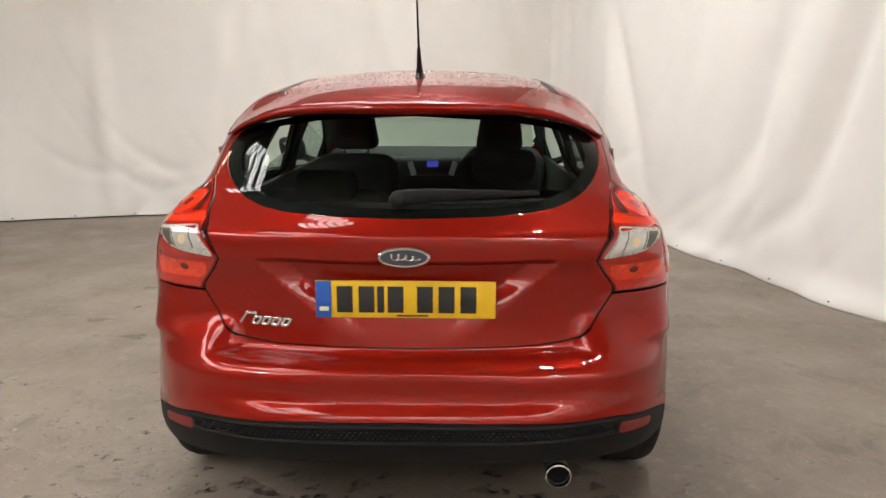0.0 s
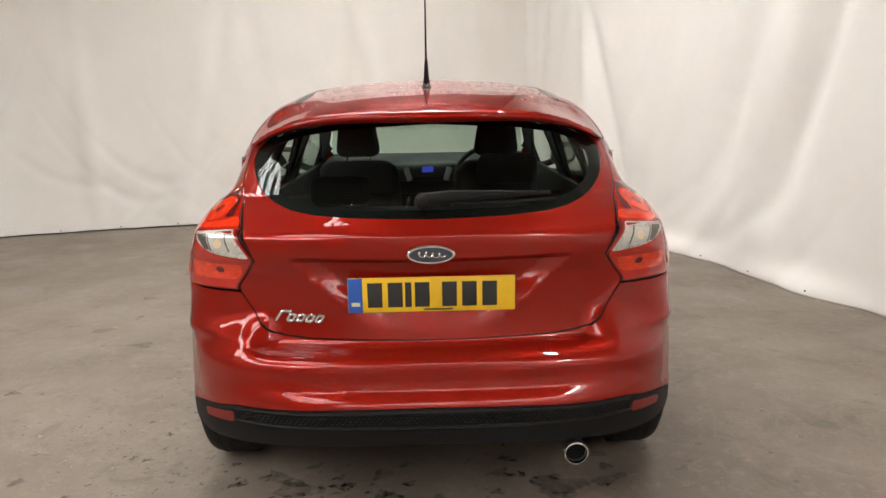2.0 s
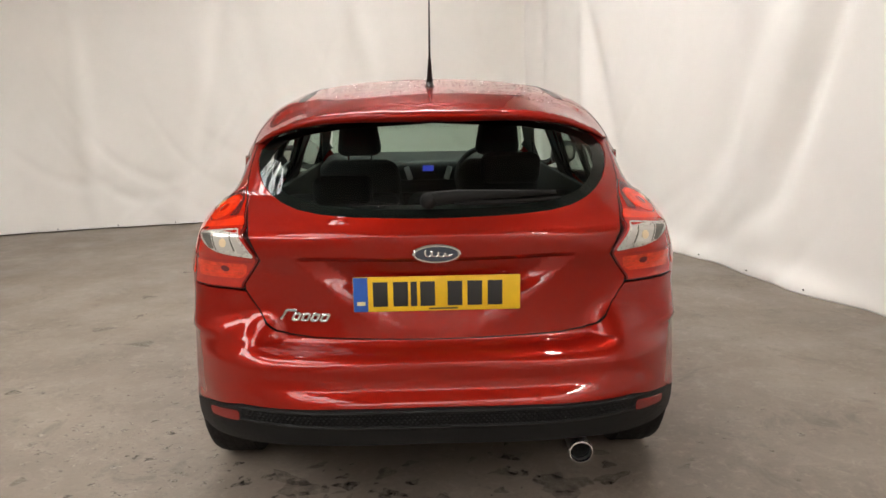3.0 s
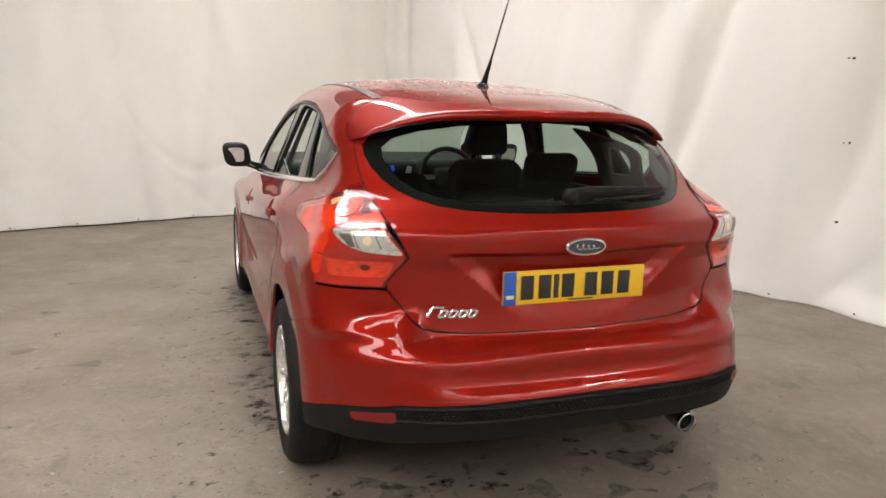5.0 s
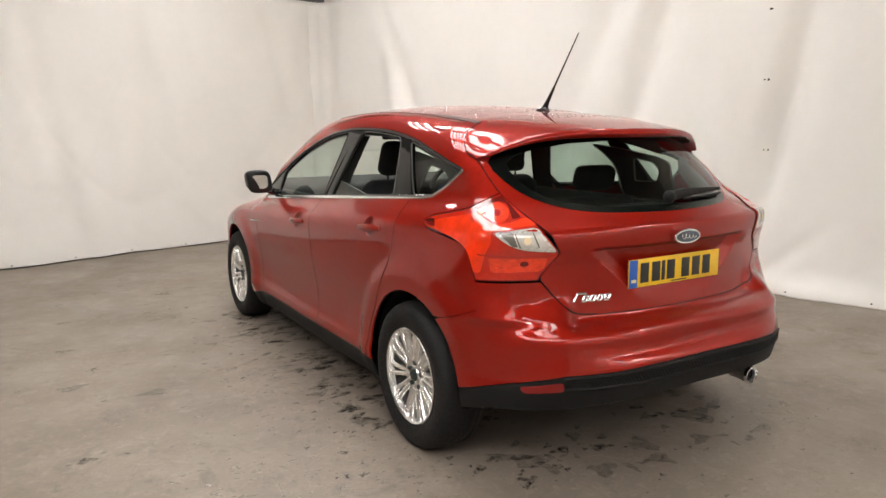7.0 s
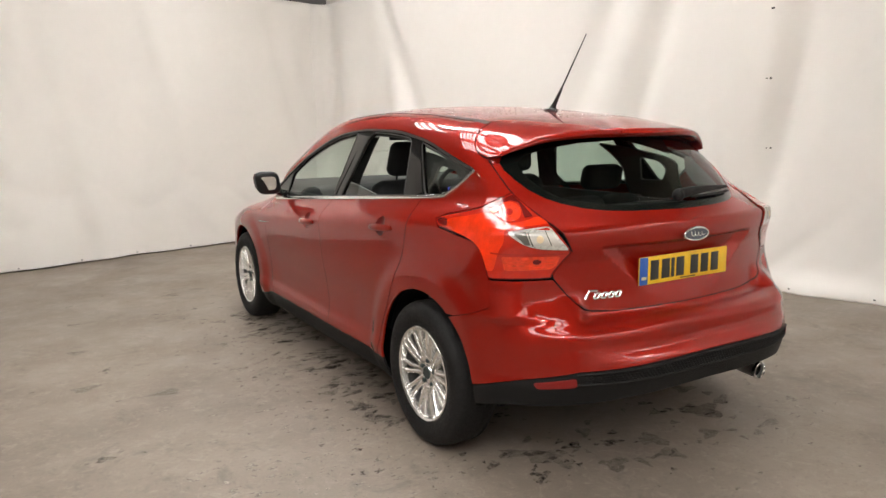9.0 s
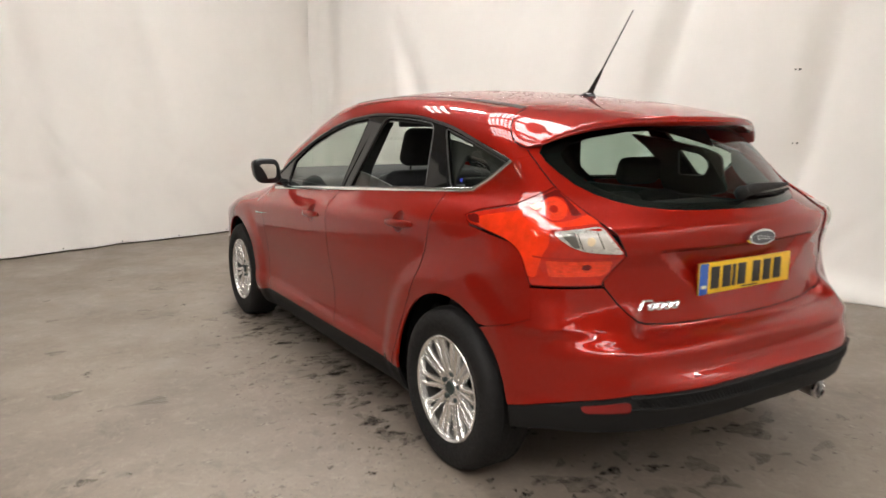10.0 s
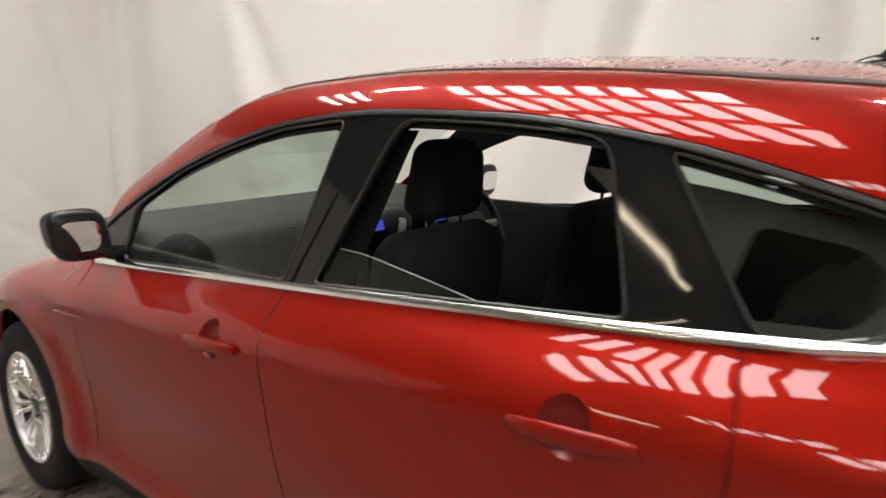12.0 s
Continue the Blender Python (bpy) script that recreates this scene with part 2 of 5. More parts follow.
def side(y, z):
    zz = z - .076 * (1.87 - np.clip(y, .3, 3.3)) * step(.62, .9, z)
    w = WIDTH(zz) - TAPER(y) - .04 * step(.80, 1.0, z) * step(1.02, .5, y) * step(1.3, 1.12, z)
    hollow = HOLLOW(np.clip(z, .1, .9)) * step(.3, .6, y) * step(3.9, 3.6, y)
    for c in (ARCH_R, ARCH_F):
        r = np.hypot(y - c, z - HUB_Z)
        w = w + .018 * step(.545, .435, r) * step(.95, .7, z)
        hollow = hollow * step(.42, .78, r)
    under_lamp = .013 * step(.65, .715, z) * step(.84, .75, z) * step(.46, .16, y)
    return w - hollow - under_lamp


def rear(x, z):
    x = np.abs(x)
    blend = np.where(z < .60, step(.34, .62, x), step(.47, .60, x)) * step(.40, .46, z) * step(.83, .79, z)
    ledge = step(.86, .64, x)
    drop = (.22 * np.clip(x - .52, 0, .25) - .016) * step(.80, .72, z)  # the ledge falls away outwards
    corner = CORNER(np.clip(z + drop, .40, .83)) * ledge + SOFT(np.clip(z, .40, .83)) * (1 - ledge)
    y = REAR(z) * (1 - blend) + (corner + .025 * step(.62, .80, x) * step(.72, .64, z)) * blend + BOW2(z) * x ** 2 + BOW4(z) * x ** 4
    # the recess that holds the number plate
    edge = .442 - 1.2 * np.maximum(.915 - z, 0)
    y = y + .030 * step(.926, .912, z) * np.clip((edge - x) / .085, 0, 1) * step(.665, .85, z)
    return y


def top(x, y):
    roof = ROOF(y) - .12 * x ** 2 - .12 * x ** 4 - .6 * x ** 4 * step(.84, .42, y)
    screen = 1.458 - (y + .33 * x ** 2 - 2.38) * .47 - .9 * np.maximum(y - 2.85, 0)
    hood = .945 - (y - 3.2) * .25 - .07 * x ** 2 - .12 * np.maximum(y - 3.9, 0) ** 2 * 4
    return np.where(y < 3.0, -smax(-roof, -screen, .05), smax(-smax(-roof, -screen, .05), hood, .03))


def body(x, y, z):
    ax = np.abs(x)
    k = .06 + .06 * step(1.1, .9, z)
    f = smax(ax - side(y, z), (rear(x, z) - y) * np.where(z > 1.05, .75, .95), k)
    f = smax(f, (z - top(x, y)) * .95, .10)
    return smax(f, y - (4.24 - .38 * x ** 2 - .3 * (z - .52) ** 2), .16)


def cast(origin, way, far=1.6, f=body):
    """Where rays from outside at origin + far * way, going back to origin, first meet the body."""
    o, w = np.asarray(origin, float), np.asarray(way, float)
    lo, hi = np.zeros(len(o)), np.full(len(o), far)
    for _ in range(30):
        mid = (lo + hi) / 2
        p = o + w * mid[:, None]
        inside = f(p[:, 0], p[:, 1], p[:, 2]) < 0
        lo, hi = np.where(inside, mid, lo), np.where(inside, hi, mid)
    return o + w * lo[:, None]


def slope(p, f=body, e=.002):
    g = np.stack([f(p[:, 0] + e * i, p[:, 1] + e * j, p[:, 2] + e * k) - f(p[:, 0] - e * i, p[:, 1] - e * j, p[:, 2] - e * k) for i, j, k in ((1, 0, 0), (0, 1, 0), (0, 0, 1))], 1)
    return g / np.maximum(np.linalg.norm(g, axis=1, keepdims=True), 1e-9)


AXIS = 1.3


def by_side(u):
    """(y, z) of the left side, seen from the side."""
    u = np.asarray(u, float)
    o = np.stack([0 * u[:, 0], u[:, 0], u[:, 1]], 1)
    return cast(o, np.tile((-1., 0, 0), (len(o), 1)))


def by_rear(u):
    """(x, z) of the tail, seen from behind."""
    u = np.asarray(u, float)
    o = np.stack([u[:, 0], 0 * u[:, 0] + AXIS, u[:, 1]], 1)
    return cast(o, np.tile((0, -1., 0), (len(o), 1)), 2.0)


def by_turn(u):
    """(angle, z) round an upright axis: 0 is straight back, minus is to the left. The angle is in units of 60 degrees."""
    u = np.asarray(u, float)
    a = u[:, 0] * math.pi / 3
    o = np.stack([0 * a, 0 * a + AXIS, u[:, 1]], 1)
    return cast(o, np.stack([np.sin(a), -np.cos(a), 0 * a], 1), 2.0)


def by_top(u):
    """(x, y), seen from above."""
    u = np.asarray(u, float)
    o = np.stack([u[:, 0], u[:, 1], 0 * u[:, 0] + .6], 1)
    return cast(o, np.tile((0, 0, 1.), (len(o), 1)), 1.2)


def by_rail(u):
    """(y, angle) round the car's long axis at 0.9 m: 0 is to the left, 1 is 60 degrees up."""
    u = np.asarray(u, float)
    a = u[:, 1] * math.pi / 3
    o = np.stack([0 * a, u[:, 0], 0 * a + .9], 1)
    return cast(o, np.stack([-np.cos(a), 0 * a, np.sin(a)], 1))

# ---- mesh helpers ----
from mathutils.geometry import delaunay_2d_cdt


def link(name, mesh, mat, parent=None, label=""):
    ob = new(name, mesh)
    if mat:
        mesh.materials.append(mat)
    if parent:
        ob.parent = parent
    return tagged(ob, label)


def part(name, bm, mat, parent=None, label="", smooth=35):
    """One bmesh as one mesh object under a thing or a part."""
    mesh = bpy.data.meshes.new(name)
    bm.normal_update()
    for f in bm.faces:
        f.smooth = smooth > 0
    if 0 < smooth < 180:
        for e in bm.edges:
            if len(e.link_faces) == 2 and e.calc_face_angle(0) > radians(smooth):
                e.smooth = False
    bm.to_mesh(mesh)
    bm.free()
    return link(name, mesh, mat, parent, label)


def rounded(points, r=.02, n=5, closed=True):
    """A polygon with its corners rounded. A point may carry a radius of its own as a third number."""
    pts, out = [tuple(p) for p in points], []
    for i, p in enumerate(pts):
        q = Vector(p[:2])
        rr = p[2] if len(p) > 2 else r
        if rr <= 0 or (not closed and i in (0, len(pts) - 1)):
            out.append(tuple(q))
            continue
        a, b = Vector(pts[i - 1][:2]), Vector(pts[(i + 1) % len(pts)][:2])
        ra, rb = min(rr, (a - q).length * .48), min(rr, (b - q).length * .48)
        s, e = q + (a - q).normalized() * ra, q + (b - q).normalized() * rb
        for k in range(n + 1):
            w = k / n
            out.append(tuple(s * (1 - w) ** 2 + q * 2 * w * (1 - w) + e * w * w))
    return out


def dense(points, size):
    out = []
    for i, p in enumerate(points):
        a, b = np.array(p), np.array(points[(i + 1) % len(points)])
        k = max(1, int(np.ceil(np.linalg.norm(b - a) / size)))
        out += [tuple(a + (b - a) * j / k) for j in range(k)]
    return out


def inside(p, poly):
    x, y = p[:, 0], p[:, 1]
    hit = np.zeros(len(p), bool)
    for (x0, y0), (x1, y1) in zip(poly, poly[1:] + poly[:1]):
        if y0 != y1:
            hit ^= ((y0 > y) != (y1 > y)) & (x < (x1 - x0) * (y - y0) / (y1 - y0) + x0)
    return hit


def panel(name, outline, chart, mat, parent, label="", size=.025, rim=.012, push=0.0, holes=(), flip=False, f=body, flat=False):
    """A sheet that lies on the body, cut to an outline in a chart of it, with its edge turned in by rim."""
    loops = [dense(l, size) for l in (outline, *holes)]
    pts, edges = [], []
    for l in loops:
        k = len(pts)
        pts += l
        edges += [(k + i, k + (i + 1) % len(l)) for i in range(len(l))]
    b = np.array(pts)
    lo, hi = b.min(0), b.max(0)
    gx, gy = np.meshgrid(np.arange(lo[0], hi[0], size), np.arange(lo[1], hi[1], size))
    gx[1::2] += size / 2
    g = np.stack([gx.ravel(), gy.ravel()], 1)
    keep = inside(g, loops[0])
    for l in loops[1:]:
        keep &= ~inside(g, l)
    g = g[keep]
    if len(g):
        near = np.min(np.linalg.norm(g[:, None] - b[None], axis=2), axis=1)
        g = g[near > size * .45]
    v2, _, faces, *_ = delaunay_2d_cdt([Vector(p) for p in pts] + [Vector(p) for p in g], edges, [], 1, 1e-6)
    uv = np.array([tuple(p) for p in v2])
    p = chart(uv)
    nrm = slope(p, f)
    p = p + nrm * push
    tri = np.array([tuple(t) for t in faces if len(t) == 3])
    mid = uv[tri].mean(1)
    for l in loops[1:]:
        keep = ~inside(mid, l)
        tri, mid = tri[keep], mid[keep]
    fn = np.cross(p[tri[:, 1]] - p[tri[:, 0]], p[tri[:, 2]] - p[tri[:, 0]])
    bad = (fn * nrm[tri[:, 0]]).sum(1) < 0
    tri[bad] = tri[bad][:, ::-1]
    faces = [list(t) for t in tri]
    normals = [tuple(nrm[i]) for t in faces for i in t]
    verts = list(map(tuple, p))
    if rim:
        count = {}
        for t in faces:
            for i in range(3):
                a, c = t[i], t[(i + 1) % 3]
                count[(a, c)] = count.get((a, c), 0) + 1
        for a, c in [e for e in count if (e[1], e[0]) not in count]:
            k = len(verts)
            q = [p[a], p[c], p[c] - nrm[c] * rim, p[a] - nrm[a] * rim]
            verts += [tuple(v) for v in q]
            face = [k + 1, k, k + 3, k + 2]
            n = np.cross(q[0] - q[1], q[3] - q[0])
            n = n / max(np.linalg.norm(n), 1e-9)
            faces.append(face)
            soft = [n + nrm[c] * .9, n + nrm[a] * .9, n, n]
            normals += [tuple(v / np.linalg.norm(v)) for v in soft]
    if flip:
        verts = [(-x, y, z) for x, y, z in verts]
        k, back = 0, []
        for t in faces:
            back += [(-n[0], n[1], n[2]) for n in normals[k:k + len(t)][::-1]]
            k += len(t)
        faces, normals = [t[::-1] for t in faces], back
    mesh = bpy.data.meshes.new(name)
    mesh.from_pydata(verts, [], faces)
    mesh.polygons.foreach_set("use_smooth", [not flat] * len(faces))
    mesh.normals_split_custom_set(normals)
    return link(name, mesh, mat, parent, label)


def both(name, outline, chart, mat, parent, **more):
    """The same panel on both sides of the car."""
    return [panel(name, outline, chart, mat, parent, flip=s, **more) for s in (False, True)]


def mirrored(half):
    """A whole outline from its left half, which starts and ends on the middle line."""
    return half + [(-x, z) for x, z in half[::-1] if abs(x) > 1e-6]


def grown(outline, d):
    """An outline moved outwards (minus: inwards) by d."""
    p = np.array([q[:2] for q in outline])
    a, b = np.roll(p, 1, 0), np.roll(p, -1, 0)
    t = b - a
    t /= np.maximum(np.linalg.norm(t, axis=1, keepdims=True), 1e-9)
    area = np.sum(p[:, 0] * b[:, 1] - b[:, 0] * p[:, 1])
    n = np.stack([t[:, 1], -t[:, 0]], 1) * (1 if area > 0 else -1)
    return [tuple(q) for q in p + n * d]


def box(bm, size, m=Matrix(), bevel=0.0, seg=2):
    r = bmesh.ops.create_cube(bm, size=1, matrix=m @ Matrix.Diagonal((*size, 1)))
    if bevel:
        es = list({e for v in r["verts"] for e in v.link_edges})
        bmesh.ops.bevel(bm, geom=es, offset=bevel, segments=seg, profile=.5, affect="EDGES")
    return bm


def boxed(name, size, m, mat, parent=None, label="", bevel=.01, seg=2):
    return part(name, box(bmesh.new(), size, m, bevel, seg), mat, parent, label)


def lathe(bm, profile, n=48, m=Matrix(), closed=False):
    """A profile of (radius, along) turned round the x axis."""
    rings = []
    for i in range(n):
        a = 2 * math.pi * i / n
        rings.append([bm.verts.new(m @ Vector((h, r * math.cos(a), r * math.sin(a)))) for r, h in profile])
    k = len(profile)
    for i in range(n):
        u, v = rings[i], rings[(i + 1) % n]
        for j in range(k if closed else k - 1):
            bm.faces.new((u[j], u[(j + 1) % k], v[(j + 1) % k], v[j]))
    return bm


def sweep(bm, path, radius, n=8, flatten=1.0, up=(0, 0, 1), cap=True):
    """A tube along path; radius is a number or one for each point."""
    path = [Vector(p) for p in path]
    rings = []
    for i, p in enumerate(path):
        t = (path[min(i + 1, len(path) - 1)] - path[max(i - 1, 0)]).normalized()
        s = t.cross(Vector(up)).normalized()
        w = s.cross(t)
        r = radius[i] if isinstance(radius, (list, tuple)) else radius
        rings.append([bm.verts.new(p + s * r * math.cos(2 * math.pi * k / n) + w * r * flatten * math.sin(2 * math.pi * k / n)) for k in range(n)])
    for a, b in zip(rings, rings[1:]):
        for k in range(n):
            bm.faces.new((a[k], a[(k + 1) % n], b[(k + 1) % n], b[k]))
    if cap:
        bm.faces.new(rings[0][::-1])
        bm.faces.new(rings[-1])
    bmesh.ops.recalc_face_normals(bm, faces=bm.faces)
    return bm


def ribbon(name, left, right, mat, parent, label="", thick=.006, flip=False):
    """A strip on the body between two rows of places, raised a little and closed at its edges."""
    a, b = np.array(left), np.array(right)
    na, nb = slope(a), slope(b)
    c, nc = (a + b) / 2, slope((a + b) / 2)
    rows = [a - na * .004, a + na * thick * .7, c + nc * thick, b + nb * thick * .7, b - nb * .004]
    bm = bmesh.new()
    s = -1 if flip else 1
    g = [[bm.verts.new((q[0] * s, q[1], q[2])) for q in r] for r in rows]
    for u, v in zip(g, g[1:]):
        for i in range(len(a) - 1):
            bm.faces.new((u[i], u[i + 1], v[i + 1], v[i]))
    bm.faces.new([r[0] for r in g])
    bm.faces.new([r[-1] for r in g])
    bmesh.ops.recalc_face_normals(bm, faces=bm.faces)
    return part(name, bm, mat, parent, label, smooth=60)


def turn_of(y, z):
    p = by_side([(y, z)])[0]
    return (math.atan2(p[0], AXIS - p[1]) / (math.pi / 3), z)


def turn_rear(x, z):
    p = by_rear([(x, z)])[0]
    return (math.atan2(p[0], AXIS - p[1]) / (math.pi / 3), z)


def rail_of(y, z):
    p = by_side([(y, z)])[0]
    return (y, math.atan2(z - .9, -p[0]) / (math.pi / 3))


def rail_at(x, y):
    p = by_top([(x, y)])[0]
    return (y, math.atan2(p[2] - .9, -p[0]) / (math.pi / 3))


# ---- the room ----
N1, N2 = Vector((.958, .287, 0)), Vector((-.287, .958, 0))
RIGHT, BACK, LEFT, FRONT, EAVES, DRAPE_TOP = 3.43, 6.84, -6.5, -7.5, 4.6, 3.05
FLARE = .28  # how far the side drape swings out to the corner
ROOM = math.atan2(N1.y, N1.x)


def room(a, b, z):
    """A place in the room's own axes: a towards the right wall, b towards the back wall."""
    return N1 * a + N2 * b + Vector((0, 0, z))


def slab(name, a0, a1, b0, b1, z0, z1, mat, label, category, kind="structure"):
    bm = box(bmesh.new(), (a1 - a0, b1 - b0, z1 - z0))
    ob = part(name, bm, mat, None, label, smooth=0)
    c = room((a0 + a1) / 2, (b0 + b1) / 2, (z0 + z1) / 2)
    ob.matrix_world = Matrix.Translation(c) @ Matrix.Rotation(ROOM, 4, "Z")
    return tagged(ob, "", category, "", kind)


slab("floor", LEFT - .2, RIGHT + .5, FRONT - .2, BACK + .5, -.2, 0, CONCRETE, "worn grey-brown concrete floor with damp stains", "floor")
slab("wall_east", RIGHT + .3, RIGHT + .5, FRONT, BACK + .5, 0, EAVES, WALL, "unseen plain painted wall behind the drape", "wall")
# dark colour on north and west stands in for missing light there
slab("wall_north", LEFT, RIGHT + .3, BACK + .3, BACK + .5, 0, EAVES, DIMWALL, "unseen plain painted wall behind the drape", "wall")
slab("wall_west", LEFT - .2, LEFT, FRONT, BACK + .5, 0, EAVES, DIMWALL, "unseen workshop wall, darkened for the unlit side", "wall")
slab("wall_south", LEFT - .2, RIGHT + .5, FRONT - .2, FRONT, 0, EAVES, PALEWALL, "unseen pale plain workshop wall that throws light on the tail", "wall")
slab("ceiling", LEFT - .2, RIGHT + .5, FRONT - .2, BACK + .5, EAVES, EAVES + .15, ROOFING, "grey sheeted workshop ceiling", "ceiling")


def drape(along, label):
    """A hung sheet from floor to rail, with hanging folds, pulled creases and a hem with eyelets."""
    rng = np.random.default_rng(3 if along == "b" else 8)
    lo, hi = (FRONT + 1.0, BACK) if along == "b" else (-3.8, RIGHT + FLARE)
    amp = 1.0 if along == "b" else .45
    folds = [(rng.uniform(lo, hi), rng.uniform(.10, .30), rng.uniform(-.30, .45), rng.uniform(0, 3), rng.uniform(.8, 2.0), rng.uniform(-.075, .075)) for _ in range(34)]
    waves = [(rng.uniform(lo, hi), rng.uniform(.5, 1.2), rng.uniform(-.09, .09)) for _ in range(10)]
    creases = [(rng.uniform(lo, hi), rng.uniform(.08, .2), rng.uniform(.5, 1.6) * rng.choice((-1, 1)), rng.uniform(.006, .022)) for _ in range(26)]
    swags = [(rng.uniform(lo, hi), rng.uniform(.5, 1.0), rng.uniform(.25, .9), rng.uniform(.6, 1.3), rng.uniform(.015, .035)) for _ in range(9)]

    def out(s, z):
        d = np.zeros_like(s)
        for c, w, lean, zc, zw, h in folds:
            d += amp * h * np.exp(-((s - c - lean * (z - 1.5)) / w) ** 2) * np.exp(-((z - zc) / zw) ** 2)
        for c, w, h in waves:
            d += amp * h * np.exp(-((s - c) / w) ** 2)
        for c, w, lean, h in creases:
            d += amp * h * np.exp(-((s - c - lean * z) / w) ** 2) * np.exp(-(z / .8) ** 2)
        for c, w, z0, k, h in swags:
            d += amp * h * np.exp(-((z - z0 - k * (s - c) ** 2) / .07) ** 2) * np.exp(-((s - c) / w) ** 2)
        d += .02 * np.sin(s * 2.1) + .012 * np.sin(s * 9.3 + z) * np.exp(-z * 2)
        if along == "b":
            for c, w, lean, h in ((2.07, .15, -.30, .13), (.77, .13, -.17, .13), (2.75, .2, -.42, .08)):  # deep hanging folds
                d += h * np.exp(-((s - c - lean * (z - 1.5)) / w) ** 2) * step(.2, 1.1, z)
            d -= .10 * np.exp(-(z / .13) ** 2) * (.55 + .45 * np.sin(s * 4.1))
        d *= 1 - np.exp(-((s - hi) / .15) ** 2) * .9
        if along == "a":
            return d
        u = np.clip((s - hi + .30) / .30, 0, .999)
        return d + FLARE * step(hi - 1.8, hi, s) - .30 * (1 - np.sqrt(1 - u * u))

    def place(s, z, off=0.0):
        d = float(out(np.array([float(s)]), np.array([float(z)]))[0]) - off
        return room(RIGHT + d, s, z) if along == "b" else room(s, BACK + d, z)

    ns, nz = 330, 72
    hem = .0 if along == "b" else .012
    s, z = np.meshgrid(np.linspace(lo, hi, ns), hem + np.linspace(0, 1, nz) ** 1.3 * (DRAPE_TOP - hem), indexing="ij")
    d = out(s, z)
    co = [room(RIGHT + e, p, q) if along == "b" else room(p, BACK + e, q) for p, q, e in zip(s.ravel(), z.ravel(), d.ravel())]
    faces = []
    for i in range(ns - 1):
        for j in range(nz - 1):
            q = (i * nz + j, (i + 1) * nz + j, (i + 1) * nz + j + 1, i * nz + j + 1)
            faces.append(q[::-1] if along == "b" else q)
    mesh = bpy.data.meshes.new("drape")
    mesh.from_pydata(co, [], faces)
    mesh.polygons.foreach_set("use_smooth", [True] * len(faces))
    ob = link("drape", mesh, DRAPE, None, label)
    m = ob.modifiers.new("thickness", "SOLIDIFY")
    m.thickness, m.offset = .004, 1
    tagged(ob, "", "drape", "drapes round the bay")
    turn = Matrix.Rotation(ROOM + (-math.pi / 2 if along == "b" else 0), 4, "Z")
    marks = [(p, .035, .016) for p in np.arange(lo + .3, hi - .2, .62)]
    if along == "b":
        marks += [(.90, zz, .024) for zz in (.62, 1.18, 1.75, 2.30)] + [(.925, zz, .016) for zz in (1.18, 1.75)]
    ring = lathe(bmesh.new(), [(.02, .10), (.30, .14), (.42, .18), (.5, .12), (.5, 0)], 12)
    bmesh.ops.recalc_face_normals(ring, faces=ring.faces)
    shared = bpy.data.meshes.new("eyelet")
    ring.to_mesh(shared)
    ring.free()
    shared.materials.append(EYELET)
    for p, q, r in marks:
        e = new("eyelet", shared)
        e.parent = ob
        e.matrix_basis = Matrix.Translation(place(p, q, .004)) @ turn @ Matrix.Rotation(-math.pi / 2, 4, "Z") @ Matrix.Diagonal((r, r * 1.2, r * .75, 1))
    return ob


drape("b", "creased off-white fabric drape hanging to the concrete floor")
drape("a", "smooth off-white fabric drape hanging to the concrete floor")

# the dark rail that carries the drapes
for along in "ab":
    lo, hi = (LEFT, RIGHT + FLARE + .1) if along == "a" else (FRONT, BACK + .1)
    rail_ob = tagged(new("drape_rail"), "dark steel rail that carries the drape", "rail")
    c = room((lo + hi) / 2, BACK + .06, DRAPE_TOP + .07) if along == "a" else room(RIGHT + FLARE + .06, (lo + hi) / 2, DRAPE_TOP + .07)
    rail_ob.matrix_world = Matrix.Translation(c) @ Matrix.Rotation(ROOM + (0 if along == "a" else math.pi / 2), 4, "Z")
    boxed("rail_bar", (hi - lo, .05, .12), Matrix(), BEAM, rail_ob, bevel=.006)
    n = int((hi - lo) / .55)
    for i in range(n):
        boxed("hook", (.02, .015, .07), pose(lo - (lo + hi) / 2 + (i + .5) * .55, -.035 if along == "a" else .035, -.075), EYELET, rail_ob, bevel=.003)

# ---- the car: painted panels ----
car = tagged(new("car"), "glossy red five-door hatchback car parked on concrete", "car")

SEAM_B = rounded([(1.80, .30), (1.80, .52), (1.822, .76), (1.868, .985)], .1, 4, False)
SEAM_C = rounded([(.895, 1.062), (.862, .96), (.885, .82), (.985, .64), (1.09, .46), (1.14, .30)], .09, 5, False)
SEAM_F = [(2.78, .30), (2.80, .60), (2.85, .86), (2.90, .918)]
G = .0026


def shift(points, d):
    return [(y + d, z) for y, z in points]


def belt_line(a, b, n=8, drop=.010):
    return [(y, float(belt(y)) - drop) for y in np.linspace(a, b, n)]


front_skin = shift(SEAM_B, G) + belt_line(1.88, 2.88) + shift(SEAM_F, -G)[::-1][1:]
rear_skin = shift(SEAM_C, G) + shift(SEAM_B, -G) + belt_line(1.86, .91)

doors = []
HANDLES = {"front_door": (2.04, .864), "rear_door": (1.098, .930)}
for name, skin in (("front_door", front_skin), ("rear_door", rear_skin)):
    y0, z0 = HANDLES[name]
    cup = [(y0 + .046 * math.cos(t), z0 + .046 * math.sin(t)) for t in np.linspace(0, 2 * math.pi, 32, endpoint=False)]
    doors.append(both(name, skin, by_side, PAINT, car, size=.025, holes=[cup], rim=.006))
(front_left, front_right), (rear_left, rear_right) = doors


